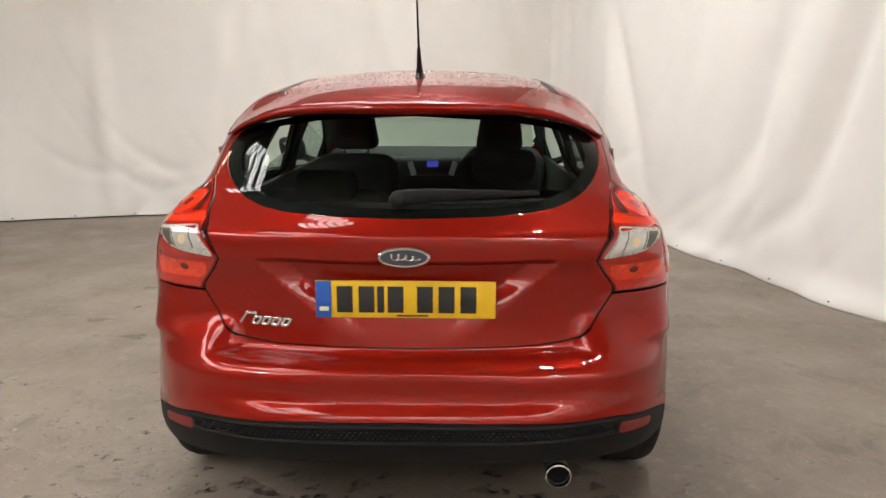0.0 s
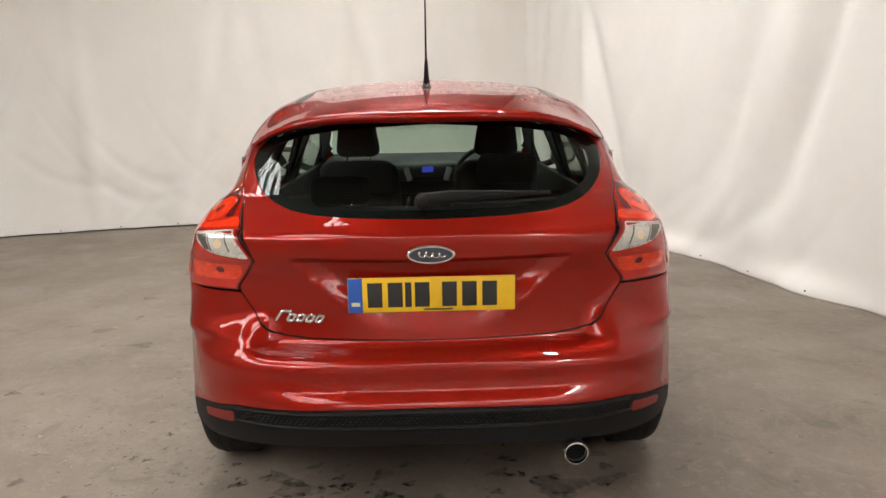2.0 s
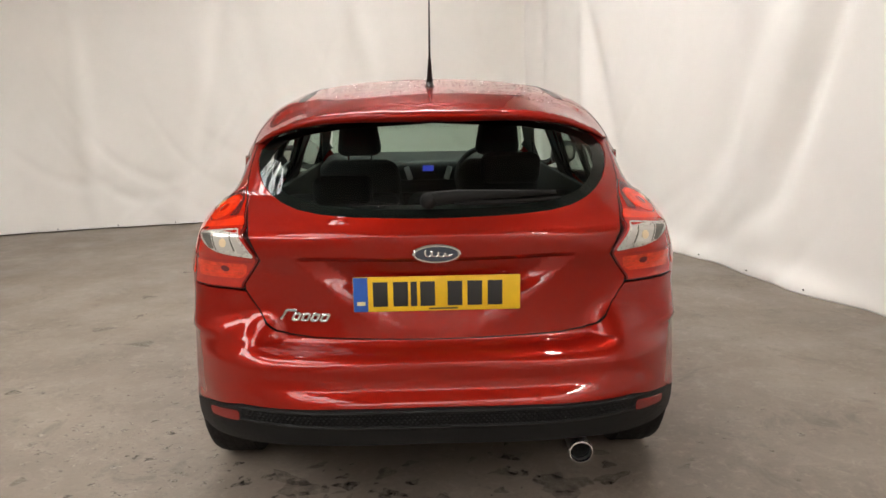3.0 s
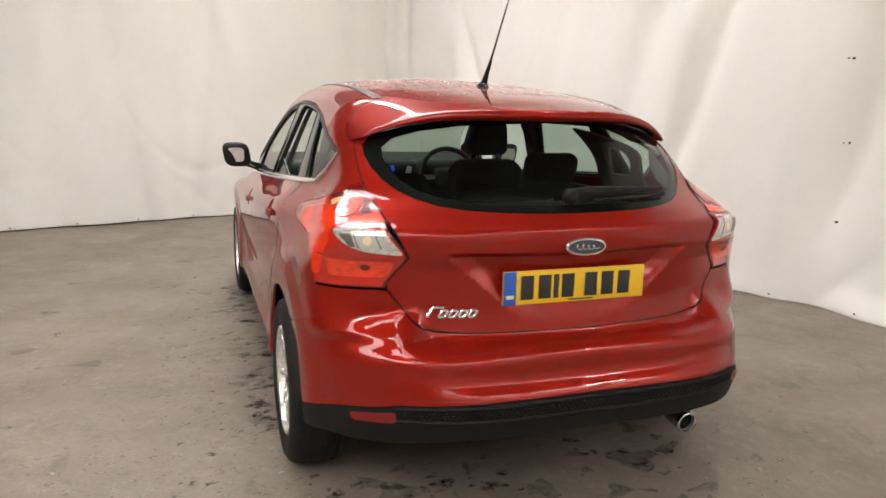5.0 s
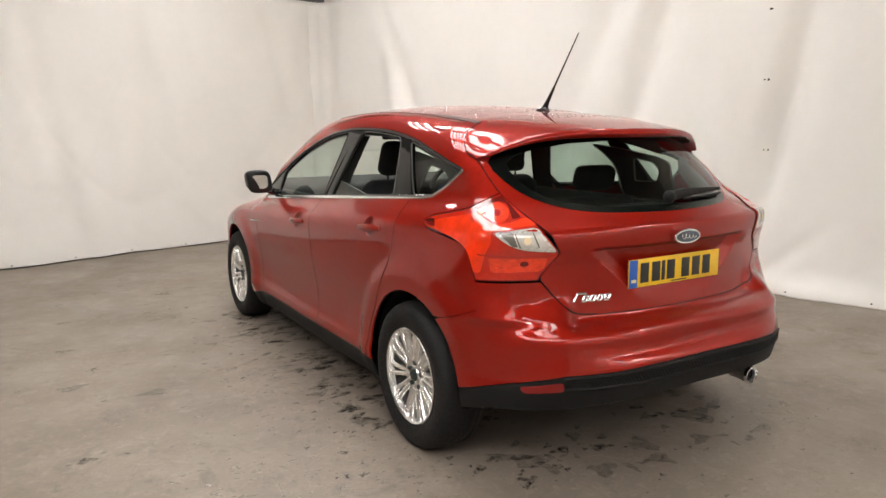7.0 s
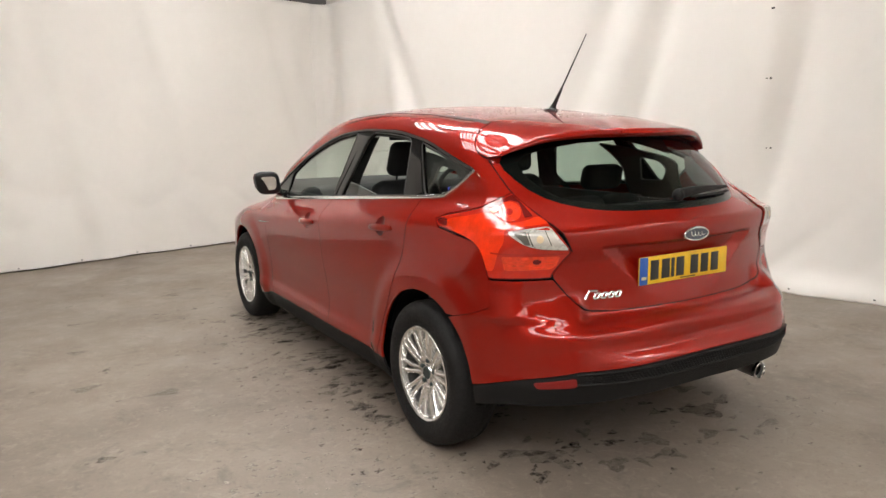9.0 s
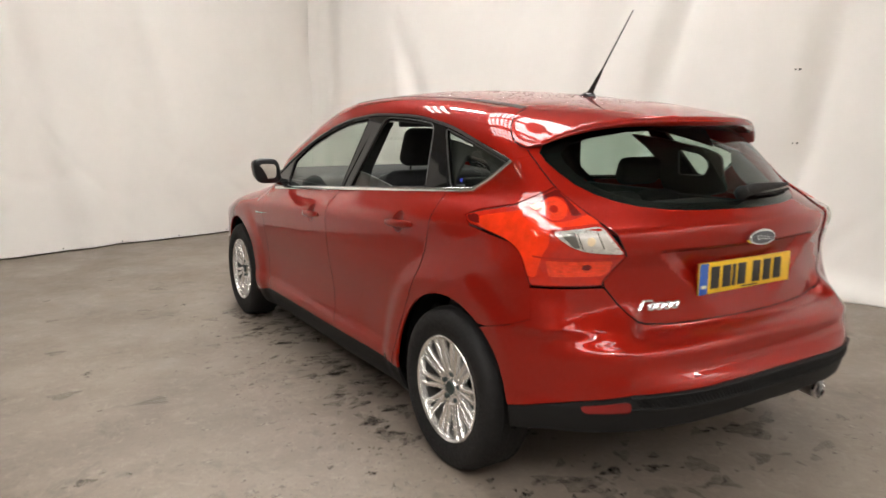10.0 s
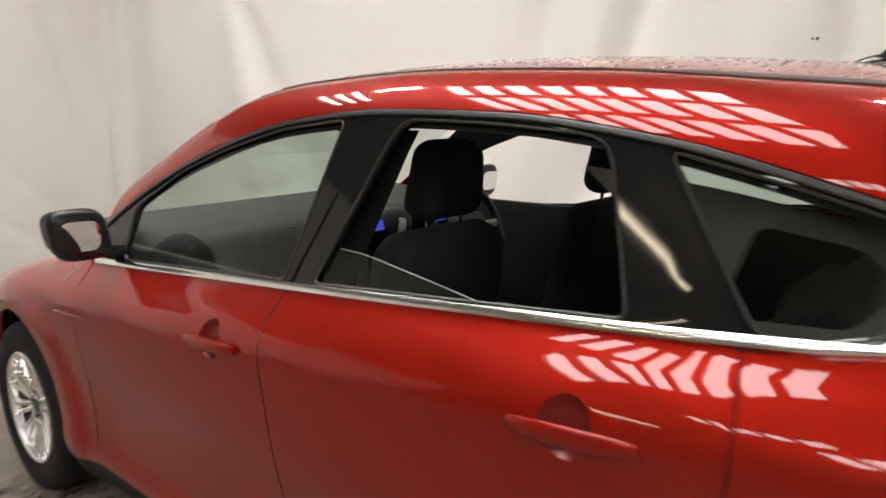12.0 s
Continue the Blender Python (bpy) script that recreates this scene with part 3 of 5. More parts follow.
# dark cords laid along the door gaps to draw their shade
for line in (SEAM_B, SEAM_C, SEAM_F):
    for k in (-1, 1):
        q = by_side([(a[0] + (b[0] - a[0]) * w, a[1] + (b[1] - a[1]) * w) for a, b in zip(line, line[1:]) for w in (0, .25, .5, .75)] + [line[-1]])
        q = (q - slope(q) * .0008) * (-k, 1, 1)
        part("door_gap_shade", sweep(bmesh.new(), q, .0012, 6, 1.0, (1, 0, .01)), DARK, car)


def arc(c, r, a0, a1, n=22):
    return [(c + r * math.cos(radians(a)), HUB_Z + r * math.sin(radians(a))) for a in np.linspace(a0, a1, n)]


fender = shift(SEAM_F, G) + [(3.0, .93), (3.3, .92), (3.6, .87), (3.85, .80), (3.98, .72), (4.0, .60), (3.98, .40), (3.80, .26)] + arc(ARCH_F, .375, -10, 190)
both("front_fender", fender, by_side, PAINT, car, size=.03)

# rear quarter, in angles round the upright axis
LAMP = grown(rounded([(*turn_rear(-.556, .914), .012), (*turn_rear(-.6185, .828), .008), (*turn_rear(-.620, .813), .008), (-.650, .811, .012), (-.668, .905, .03), (-.710, .947, .04), (-.858, .976, .012), (-.877, 1.003, .010), (-.829, 1.022, .05), (-.696, 1.056, .05), (-.637, 1.088, .03), (*turn_rear(-.6385, 1.121), .006), (*turn_rear(-.6065, 1.02), 0)], n=4), -.0005)
quarter = [turn_of(y, z) for y, z in SEAM_C] + [turn_of(y, z) for y, z in arc(ARCH_R, .375, -4, 123)]
quarter += [(-.7695, .6365), (-.70, .6682), (-.6440, .7034), (-.6488, .806)]
quarter += [(-.672, .895), (-.678, .913), (-.690, .928), (-.716, .941), (-.860, .970), (-.884, 1.003), (-.833, 1.028), (-.698, 1.062), (-.638, 1.094), (-.580, 1.126)]
quarter += [(-.597, 1.17), (-.612, 1.215), (-.640, 1.252), (-.69, 1.262), (-.735, 1.232), turn_of(.588, 1.198), turn_of(.66, 1.14), turn_of(.75, 1.085), turn_of(.80, 1.072)]
both("quarter_panel", quarter, by_turn, PAINT, car, size=.022, push=-.0008)

# upper line of the side windows, and the red rail over it
UPPER = curve((.575, 1.205), (.80, 1.274), (1.079, 1.338), (1.40, 1.374), (1.703, 1.381), (2.0, 1.360), (2.4, 1.262), (2.75, 1.108), (3.0, .955))
rail = [rail_of(y, float(UPPER(y))) for y in np.linspace(.575, 2.98, 40)]
rail += [rail_at(x, y) for x, y in ((-.690, 3.06), (-.672, 2.9), (-.645, 2.7), (-.60, 2.45), (-.555, 2.28), (-.525, 2.1), (-.515, 1.7), (-.51, 1.3), (-.505, .9), (-.495, .735))]
rail += [rail_at(-.48, .66), rail_at(-.51, .585), rail_at(-.56, .535), rail_of(.505, 1.238), rail_of(.53, 1.22)]
both("roof_rail", rail, by_rail, PAINT, car, size=.022, rim=.006)

roof = [(x, .80 - .28 * x * x) for x in np.linspace(.495, -.495, 20)] + [(-.497, 1.0), (-.503, 1.4), (-.507, 1.8), (-.515, 2.1), (-.545, 2.27)]
roof += [(x, 2.36 - .30 * x * x) for x in np.linspace(-.54, .54, 16)] + [(.545, 2.27), (.515, 2.1), (.507, 1.8), (.503, 1.4), (.497, 1.0)]
panel("roof", roof, by_top, PAINT, car, size=.03, rim=.004)
for s in (False, True):
    ys = np.linspace(.745, 2.2, 40)
    xs = .503 + .25 * np.maximum(ys - 2.05, 0) ** 1.5
    ribbon("roof_strip", by_top(np.stack([-xs - .006 - .006 * step(1.25, 1.0, ys), ys], 1)), by_top(np.stack([-xs + .004 + .018 * step(1.25, 1.0, ys), ys], 1)), ROOF_STRIP, car, "black roof gutter strip", .003, s)

hood = [(x, 3.10 - .33 * x * x) for x in np.linspace(.66, -.66, 14)] + [(-.70, 3.4), (-.70, 3.7), (-.60, 3.98)] + [(x, 4.10 - .3 * x * x) for x in np.linspace(-.5, .5, 9)] + [(.60, 3.98), (.70, 3.7), (.70, 3.4)]
panel("bonnet", hood, by_top, PAINT, car, size=.04)


def by_nose(u):
    """(angle, z) round an upright axis near the front."""
    u = np.asarray(u, float)
    a = u[:, 0] * math.pi / 3
    o = np.stack([0 * a, 0 * a + 3.0, u[:, 1]], 1)
    return cast(o, np.stack([np.sin(a), np.cos(a), 0 * a], 1), 2.0)


panel("front_bumper", mirrored([(0, .22), (-.55, .22), (-.78, .26), (-.66, .55), (-.62, .72), (-.3, .78), (0, .79)]), by_nose, PAINT, car, size=.04)


# spoiler over the hatch
def lip(x):
    return .262 + .62 * np.asarray(x, float) ** 2


def wing_body(x, y, z):
    f = smax(np.abs(x) - side(y, z), (z - top(x, y)) * .95, .10)
    return smax(f, lip(x) - y, .012)


def by_wing(u):
    u = np.asarray(u, float)
    o = np.stack([u[:, 0], u[:, 1], 0 * u[:, 0] + .9], 1)
    return cast(o, np.tile((0, 0, 1.), (len(o), 1)), .9, wing_body)


xs = np.linspace(-.612, .612, 40)
wing = [(x, float(lip(x)) + .004) for x in xs] + [(.640, .545), (.645, .60), (.622, .665), (.575, .702)] + [(x, .795 - .28 * x * x) for x in np.linspace(.5, -.5, 20)] + [(-.575, .702), (-.622, .665), (-.645, .60), (-.640, .545)]
spoiler = panel("spoiler", wing, by_wing, PAINT, car, size=.022, rim=.006, f=wing_body, push=.002)
edge = by_wing(np.stack([xs, lip(xs) + .004], 1))
bm = bmesh.new()
grow = (np.abs(xs) / .612) ** 3
rows = []
for dy, dz in ((.0, 0), (-.006, -.006), (-.005, -.016), (.004, -.026), (.02, -.031)):
    rows.append([bm.verts.new((x, e[1] + dy, e[2] + dz * (1 - .75 * g))) for x, e, g in zip(xs, edge, grow)])
ends = by_rear([(x, min(e[2] - .034 * (1 - .75 * g), 1.345)) for x, e, g in zip(xs, edge, grow)])
rows.append([bm.verts.new(q + Vector((0, .01, 0))) for q in map(Vector, ends)])
for a, b in zip(rows, rows[1:]):
    for i in range(len(xs) - 1):
        bm.faces.new((a[i], b[i], b[i + 1], a[i + 1]))
bmesh.ops.recalc_face_normals(bm, faces=bm.faces)
part("spoiler_lip", bm, PAINT, spoiler, smooth=70)
for k in (-1, 1):
    q = by_wing([(-.50, .728), (-.54, .718), (-.578, .702), (-.612, .676), (-.636, .64), (-.646, .60), (-.646, .57), (-.641, .545)])
    q = (q + slope(q, wing_body) * .0015) * (-k, 1, 1)
    part("spoiler_seam", sweep(bmesh.new(), q, .0018, 6), DARK, spoiler)
xr = np.linspace(-.50, .50, 40)
q = by_top(np.stack([xr, .7975 - .28 * xr * xr], 1))
part("spoiler_seam", sweep(bmesh.new(), q, .0018, 6), DARK, spoiler)
xs = np.linspace(-.16, .16, 12)
stop = np.stack([xs, lip(xs) - .001, by_wing(np.stack([xs, lip(xs) + .004], 1))[:, 2] - .010], 1)
part("brake_light", sweep(bmesh.new(), stop, .0075, 8, .8), LENS_DEEP, spoiler, "dark red high brake light")

# tailgate and its glass
GLASS = [(0, 1.046), (-.251, 1.047), (-.36, 1.052), (-.439, 1.062), (-.50, 1.079), (-.545, 1.101), (-.580, 1.13), (-.603, 1.165), (-.616, 1.205), (-.618, 1.236)]
half = [(0, .6695), (-.40, .6725), (-.469, .678), (-.5085, .690), (-.543, .716), (-.573, .757), (-.611, .808), (-.615, .826), (-.552, .912), (-.578, .965), (-.603, 1.02), (-.632, 1.10), (-.640, 1.135), (-.640, 1.18), (-.634, 1.243)]
tailgate = panel("tailgate", mirrored(half + [(x - .0015, z) for x, z in GLASS[::-1][:-1]] + [(0, 1.044)]), by_rear, PAINT, car, size=.012)
pane = GLASS + [(-.612, 1.25), (-.56, 1.28), (-.46, 1.309), (-.3, 1.335), (0, 1.352)]
inner = [(0, 1.073), (-.251, 1.074), (-.36, 1.080), (-.439, 1.092), (-.49, 1.108), (-.53, 1.135), (-.555, 1.17), (-.565, 1.205), (-.56, 1.235), (-.52, 1.265), (-.44, 1.29), (-.3, 1.312), (0, 1.328)]
rear_glass = panel("rear_window", mirrored([(x + .0015 * (x < 0), z) for x, z in pane]), by_rear, HATCH, tailgate, "tinted rear window glass with water drops", size=.03, rim=.004, push=-.002)
panel("window_border", mirrored(pane), by_rear, FRAME_BLACK, tailgate, "black ceramic border of the rear window", size=.025, rim=0, push=-.007, holes=[mirrored(inner)])
rear_glass.visible_shadow = False

# dark cord that draws the shade in the gap round the tailgate
for k in (-1, 1):
    for run in (half[1:8], half[8:]):
        q = by_rear([tuple(np.array(a) + (np.array(b) - np.array(a)) * w - (.0012, 0)) for a, b in zip(run, run[1:]) for w in (0, .34, .67)] + [run[-1]])
        q = (q - slope(q) * .0006) * (-k, 1, 1)
        part("tailgate_gap_shade", sweep(bmesh.new(), q, .0021, 6, 1.0, (0, 1, .01)), DARK, tailgate)

# bumper
line = [(0, .503), (-.2, .500), (-.42, .487), (-.55, .447), (-.62, .420), (-.697, .385)]
arch_edge = [turn_of(y, z) for y, z in arc(ARCH_R, .375, 126, 168, 10)]
bumper = panel("rear_bumper", mirrored([(0, .666), (-.28, .668), (-.30, .6685), turn_rear(-.40, .669), turn_rear(-.4715, .6742), turn_rear(-.512, .6862), turn_rear(-.5475, .713), turn_rear(-.5775, .7545), turn_rear(-.6145, .8045), (-.648, .804), (-.643, .702), (-.70, .666), (-.768, .634)] + arch_edge + line[::-1]), by_turn, PAINT, car, size=.014)
low = [(0, .499), (-.2, .496), (-.42, .483), (-.55, .443), (-.62, .416), (-.697, .381), (-.690, .305), (-.60, .335), (-.3, .366), (0, .373)]
valance = panel("valance", mirrored(low), by_turn, BLACK_TRIM, car, "textured black plastic lower bumper", size=.025, push=-.001)
reflector = rounded([(-.531, .437), (-.428, .464), (-.425, .430), (-.522, .416)], .010)
for s in (False, True):
    panel("reflector", reflector, by_turn, REFLECTOR, valance, "red bumper reflector", size=.02, rim=.01, push=.006, flip=s)
    panel("reflector_surround", grown(reflector, .008), by_turn, BLACK_TRIM, valance, size=.02, rim=.01, push=.0035, flip=s)
us = np.linspace(-.425, .425, 60)
for z in (.437, .489):
    pts = by_turn(np.stack([us, z - .012 * (np.abs(us) / .42) ** 2 * (z > .46)], 1))
    part("grille_edge", sweep(bmesh.new(), pts + slope(pts) * .002, .0055, 6), BLACK_TRIM, valance)
# the mesh grille: small raised lozenges
bm = bmesh.new()
for r in range(5):
    zz = .445 + r * .0095
    for i in range(76):
        u = -.408 + (i + .5 * (r % 2)) * .0108
        if abs(u) > .408:
            continue
        c, wz = zz - .008 * (abs(u) / .42) ** 2, .0042
        q = by_turn([(u - .0045, c), (u, c - wz), (u + .0045, c), (u, c + wz), (u, c)])
        n = slope(q)
        vs = [bm.verts.new(a) for a in q[:4] + n[:4] * .0015] + [bm.verts.new(q[4] + n[4] * .007)]
        for k in range(4):
            bm.faces.new((vs[k], vs[(k + 1) % 4], vs[4]))
bmesh.ops.recalc_face_normals(bm, faces=bm.faces)
tagged(part("mesh_grille", bm, BLACK_TRIM, valance, "black honeycomb mesh grille", smooth=0), kind="stuff")

# ---- tail lamps ----
CLEAR = rounded([(-.600, .990, .02), (-.480, 1.002, .012), (-.428, .921, .012), (-.540, .931, .05)], .02)


def disc(c, ru, rz, n=20):
    return [(c[0] + ru * math.cos(a), c[1] + rz * math.sin(a)) for a in np.linspace(0, 2 * math.pi, n, endpoint=False)]


def tail_lamp(s):
    """A tail lamp: a red cover with a bulb bowl, a bright outer sweep, a clear reversing lens and a ribbed lower field."""
    lamp = panel("tail_lamp", LAMP, by_turn, LENS_DARK, car, "glossy red and clear tail lamp", size=.014, rim=.016, push=.003, flip=s)

    def piece(name, outline, mat, label="", push=.006, size=.013, rim=.0):
        return panel(name, outline, by_turn, mat, lamp, label, size=size, rim=rim, push=push, flip=s)
    piece("lamp_gasket", grown(LAMP, .0015), LAMP_HOUSING, push=-.010, size=.02, rim=.012)
    piece("main_lens", grown(LAMP, -.0045), LENS_RED, "red main lens", .0045)
    sweep_line = [(-.842, .992, .008), (-.790, 1.012, .02), (-.715, 1.030, .03), (-.655, 1.050, .02), (-.628, 1.040, .02), (-.600, 1.012, .02), (-.540, 1.022, .03), (-.505, 1.040, .02), (-.478, 1.012, .01), (-.604, .998, .02), (-.603, .950, .05), (-.618, .922, .02), (-.634, .842, .008), (-.652, .842, .008), (-.668, .915, .04), (-.705, .946, .04), (-.800, .972, .02)]
    piece("outer_lens", rounded(sweep_line, .012, n=4), LENS_BRIGHT, "bright orange-red outer sweep of the lens")
    piece("lamp_tip", rounded([(-.864, 1.0), (-.835, 1.010), (-.812, 1.007), (-.806, .980), (-.850, .984)], .008), LENS_DARK, "deep red tip", .0066)
    piece("upper_housing", rounded([(-.578, 1.112), (-.625, 1.085), (-.668, 1.064), (-.630, 1.066), (-.606, 1.082), (-.585, 1.090), (-.560, 1.082), (-.552, 1.060), (-.546, 1.030), (-.520, 1.036), (-.545, 1.074)], .006), LENS_DARK, "dark inner housing", .0066)
    piece("bulb_ring", disc((-.588, 1.052), .034, .033), LENS_BRIGHT, "orange-red bulb bowl", .0070, rim=.002)
    piece("bulb_bowl", disc((-.588, 1.052), .024, .023), LENS_GLOW, "", .0074)
    piece("bulb_core", disc((-.590, 1.050), .011, .011), LENS_DEEP, "", .0078)
    piece("indicator_cell", rounded([(-.652, 1.056), (-.622, 1.072), (-.616, 1.058), (-.636, 1.044)], .006), LENS_AMBER, "small amber cell", .0070)
    piece("lower_lens", rounded([(-.452, .900), (-.462, .862), (-.478, .848), (-.604, .846), (-.612, .900)], .008), LENS_GLOW, "orange-red lower lens", .0060)
    piece("lens_divider", rounded([(-.432, .9115), (-.436, .906), (-.640, .906), (-.642, .9115)], .002), LENS_DEEP, "", .0066)
    for z in (.858, .872, .886):
        piece("lens_rib", rounded([(-.470, z + .0022), (-.470, z - .0022), (-.600, z - .0022), (-.600, z + .0022)], .001), LENS_BRIGHT, "", .0068)
    piece("bulb_spot", disc((-.517, .880), .012, .011, 14), LENS_DARK, "dark bulb seen through the lens", .0072)
    piece("lens_edge", grown(CLEAR, .0045), LENS_DEEP, "", .0064, rim=.003)
    clear = piece("clear_lens", CLEAR, LENS_CLEAR, "clear reversing lamp lens", .0078, rim=.006)
    for name, outline, mat, push in (("reflector_cell", [(-.578, .984), (-.548, .988), (-.535, .944), (-.548, .944)], LAMP_SHADE, .0086),
                                     ("bulb_bowl", [(-.540, .985), (-.498, .991), (-.482, .942), (-.528, .940)], LAMP_CELL, .0088),
                                     ("bulb", disc((-.510, .964), .010, .014, 14), LAMP_WARM, .0094),
                                     ("reflector_cell", [(-.492, .990), (-.480, .992), (-.448, .934), (-.470, .934)], LAMP_CELL, .0086),
                                     ("lens_rib", [(-.544, .987), (-.541, .987), (-.527, .940), (-.531, .940)], LAMP_SHADE, .0092),
                                     ("lens_rib", [(-.497, .991), (-.494, .991), (-.476, .940), (-.480, .940)], LAMP_SHADE, .0092)):
        panel(name, rounded(outline, .003, 3), by_turn, mat, clear, size=.012, rim=.001, push=push, flip=s)


for s in (False, True):
    tail_lamp(s)

# ---- side windows ----
hole_f = rounded([(1.89, float(belt(1.89)) + .012, .02), (2.70, float(belt(2.70)) + .012, .03), (2.705, 1.10, .03), *[(y, float(UPPER(y)) - .017, .05) for y in (2.5, 2.3, 2.05)], (1.815, 1.360, .03)], .02)
hole_r = rounded([(1.065, float(belt(1.065)) + .012, .02), (1.79, float(belt(1.79)) + .012, .02), (1.64, 1.361, .05), (1.40, 1.354, .1), (1.155, 1.333, .05), (1.10, 1.18, .2)], .02)
hole_q = rounded([(.885, float(belt(.885)) + .010, .02), (.79, 1.083, .05), (.70, 1.120, .03), (.606, 1.195, .012), (.80, 1.257, .1), (1.050, 1.315, .02)], .02)
frame_line = [(y, float(UPPER(y)) - .003) for y in np.linspace(.58, 2.97, 50)] + [(2.99, .93)] + belt_line(2.9, .80, 20, -.002) + [(.74, 1.095), (.67, 1.138)]
seals = both("window_frame", frame_line, by_side, PILLAR_BLACK, car, size=.02, rim=.02, push=-.004, holes=[hole_f, hole_r, hole_q], label="glossy black side window frame")
for s, frame_ob in zip((False, True), seals):
    panes = [("quarter_window", hole_q)]
    panes.append(("rear_door_window", hole_r) if s else ("front_door_window", hole_f))
    for name, hole in panes:
        p = panel(name, grown(hole, .006), by_side, WINDOW, frame_ob, "tinted side window glass", size=.05, rim=0, push=-.012, flip=s)
        p.visible_shadow = False
    ys = np.linspace(.60, 2.93, 60)
    ribbon("window_trim", by_side([(y, float(UPPER(y)) - .0125) for y in ys]), by_side([(y, float(UPPER(y)) - .003) for y in ys]), TRIM_GREY, frame_ob, "satin grey trim over the side windows", .003, s)
    for hole in (hole_f, hole_r, hole_q):
        q = by_side(dense(hole, .03))
        q = np.concatenate([q, q[:2]])
        q = (q - slope(q) * .004) * ((-1, 1, 1) if s else (1, 1, 1))
        part("window_seal", sweep(bmesh.new(), q, .0028, 6, 1.0, (1, 0, .01), cap=False), TRIM_GREY, frame_ob, "grey rubber window seal")
    # seams between the frames
    for name, line3 in (("door_seam", [(1.868, 1.0), (1.79, 1.18), (1.703, 1.378)]), ("pillar_seam", [(.898, 1.075), (.985, 1.21), (1.075, 1.333)])):
        q = by_side(line3)
        q = q + slope(q) * -.0035
        if s:
            q = q * (-1, 1, 1)
        part(name, sweep(bmesh.new(), q, .0028, 6), DARK, frame_ob)
# the lowered pane of the open rear window
low_pane = rounded([(1.80, 1.010), (1.735, 1.098), (1.66, 1.095), (1.30, 1.046)], .012)
p = panel("rear_door_window", low_pane, by_side, WINDOW, seals[0], "lowered glass of the open rear window", size=.05, rim=0, push=-.014)
p.visible_shadow = False
p = panel("glass_edge", rounded([(1.737, 1.0975, 0), (1.66, 1.0965, .05), (1.30, 1.0475, 0), (1.30, 1.0455, 0), (1.66, 1.0940, .05), (1.735, 1.0955, 0)]), by_side, WINDOW_EDGE, seals[0], "pale edge of the lowered glass", size=.05, rim=.003, push=-.012)

# chrome line under the windows, up to the quarter tip
for s in (False, True):
    ys = np.linspace(2.86, .80, 40)
    low_c = [(y, float(belt(y)) - .010) for y in ys] + [(.735, 1.080), (.66, 1.130), (.573, 1.198)]
    high_c = [(y, float(belt(y)) + .006) for y in ys] + [(.743, 1.091), (.667, 1.140), (.582, 1.206)]
    a, b = by_side(low_c), by_side(high_c)
    ribbon("chrome_strip", a, b, TRIM_CHROME, car, "bright chrome strip under the side windows", .011, s)
    # sill
    panel("sill", rounded([(1.085, .168), (3.0, .168), (2.985, .298), (1.10, .298)], .01), by_side, BLACK_TRIM, car, "black plastic sill", size=.05, push=-.004, flip=s)

# windscreen
screen = [(x, 2.40 - .30 * x * x) for x in np.linspace(.52, -.52, 14)] + [(-.60, 2.6), (-.645, 2.85), (-.665, 2.95)] + [(x, 3.12 - .33 * x * x) for x in np.linspace(-.64, .64, 14)] + [(.665, 2.95), (.645, 2.85), (.60, 2.6)]
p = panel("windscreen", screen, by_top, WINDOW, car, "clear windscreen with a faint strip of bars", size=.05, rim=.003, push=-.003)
p.visible_shadow = False
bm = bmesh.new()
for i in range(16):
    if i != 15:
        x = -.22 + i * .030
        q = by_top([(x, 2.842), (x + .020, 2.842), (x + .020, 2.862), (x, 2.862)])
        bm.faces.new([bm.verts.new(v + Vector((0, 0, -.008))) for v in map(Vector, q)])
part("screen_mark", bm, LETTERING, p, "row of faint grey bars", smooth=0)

# black sheet that draws the shade behind the panel gaps, and the wheel housings
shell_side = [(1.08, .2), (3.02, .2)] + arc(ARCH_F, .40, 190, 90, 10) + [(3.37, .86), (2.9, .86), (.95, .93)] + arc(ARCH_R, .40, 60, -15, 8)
both("gap_shade_sheet", shell_side, by_side, DARK, car, size=.06, rim=0, push=-.022)
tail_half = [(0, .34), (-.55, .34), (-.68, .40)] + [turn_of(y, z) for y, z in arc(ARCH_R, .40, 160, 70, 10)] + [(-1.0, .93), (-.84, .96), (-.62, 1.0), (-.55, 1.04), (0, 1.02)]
panel("gap_shade_sheet", mirrored(tail_half), by_turn, DARK, car, size=.05, rim=0, push=-.035)
for s in (-1, 1):
    for c in (ARCH_R, ARCH_F):
        bm = bmesh.new()
        a = np.linspace(radians(-6), radians(184), 30)
        rings = [[bm.verts.new((s * x, c + r * math.cos(t), HUB_Z + r * math.sin(t))) for t in a] for x, r in ((.838, .376), (.83, .385), (.60, .385), (.55, .1))]
        for u, v in zip(rings, rings[1:]):
            for i in range(len(a) - 1):
                bm.faces.new((u[i], u[i + 1], v[i + 1], v[i]))
        part("wheel_housing", bm, DARK, car)
bm = box(bmesh.new(), (1.3, 3.3, .06), pose(0, 2.1, .23), .02)
part("underbody", bm, DARK, car)
# unseen slab and tray, added to keep light from under the car
part("underbody", box(bmesh.new(), (1.60, 1.85, .05), pose(0, 2.05, .205), .015), DARK, car)
part("light_block_tray", box(bmesh.new(), (1.15, .55, .04), pose(0, .30, .415), .015), DARK, car)
bm = box(bmesh.new(), (.9, .35, .12), pose(-.1, .60, .33), .04)
part("silencer", bm, DARK, car)

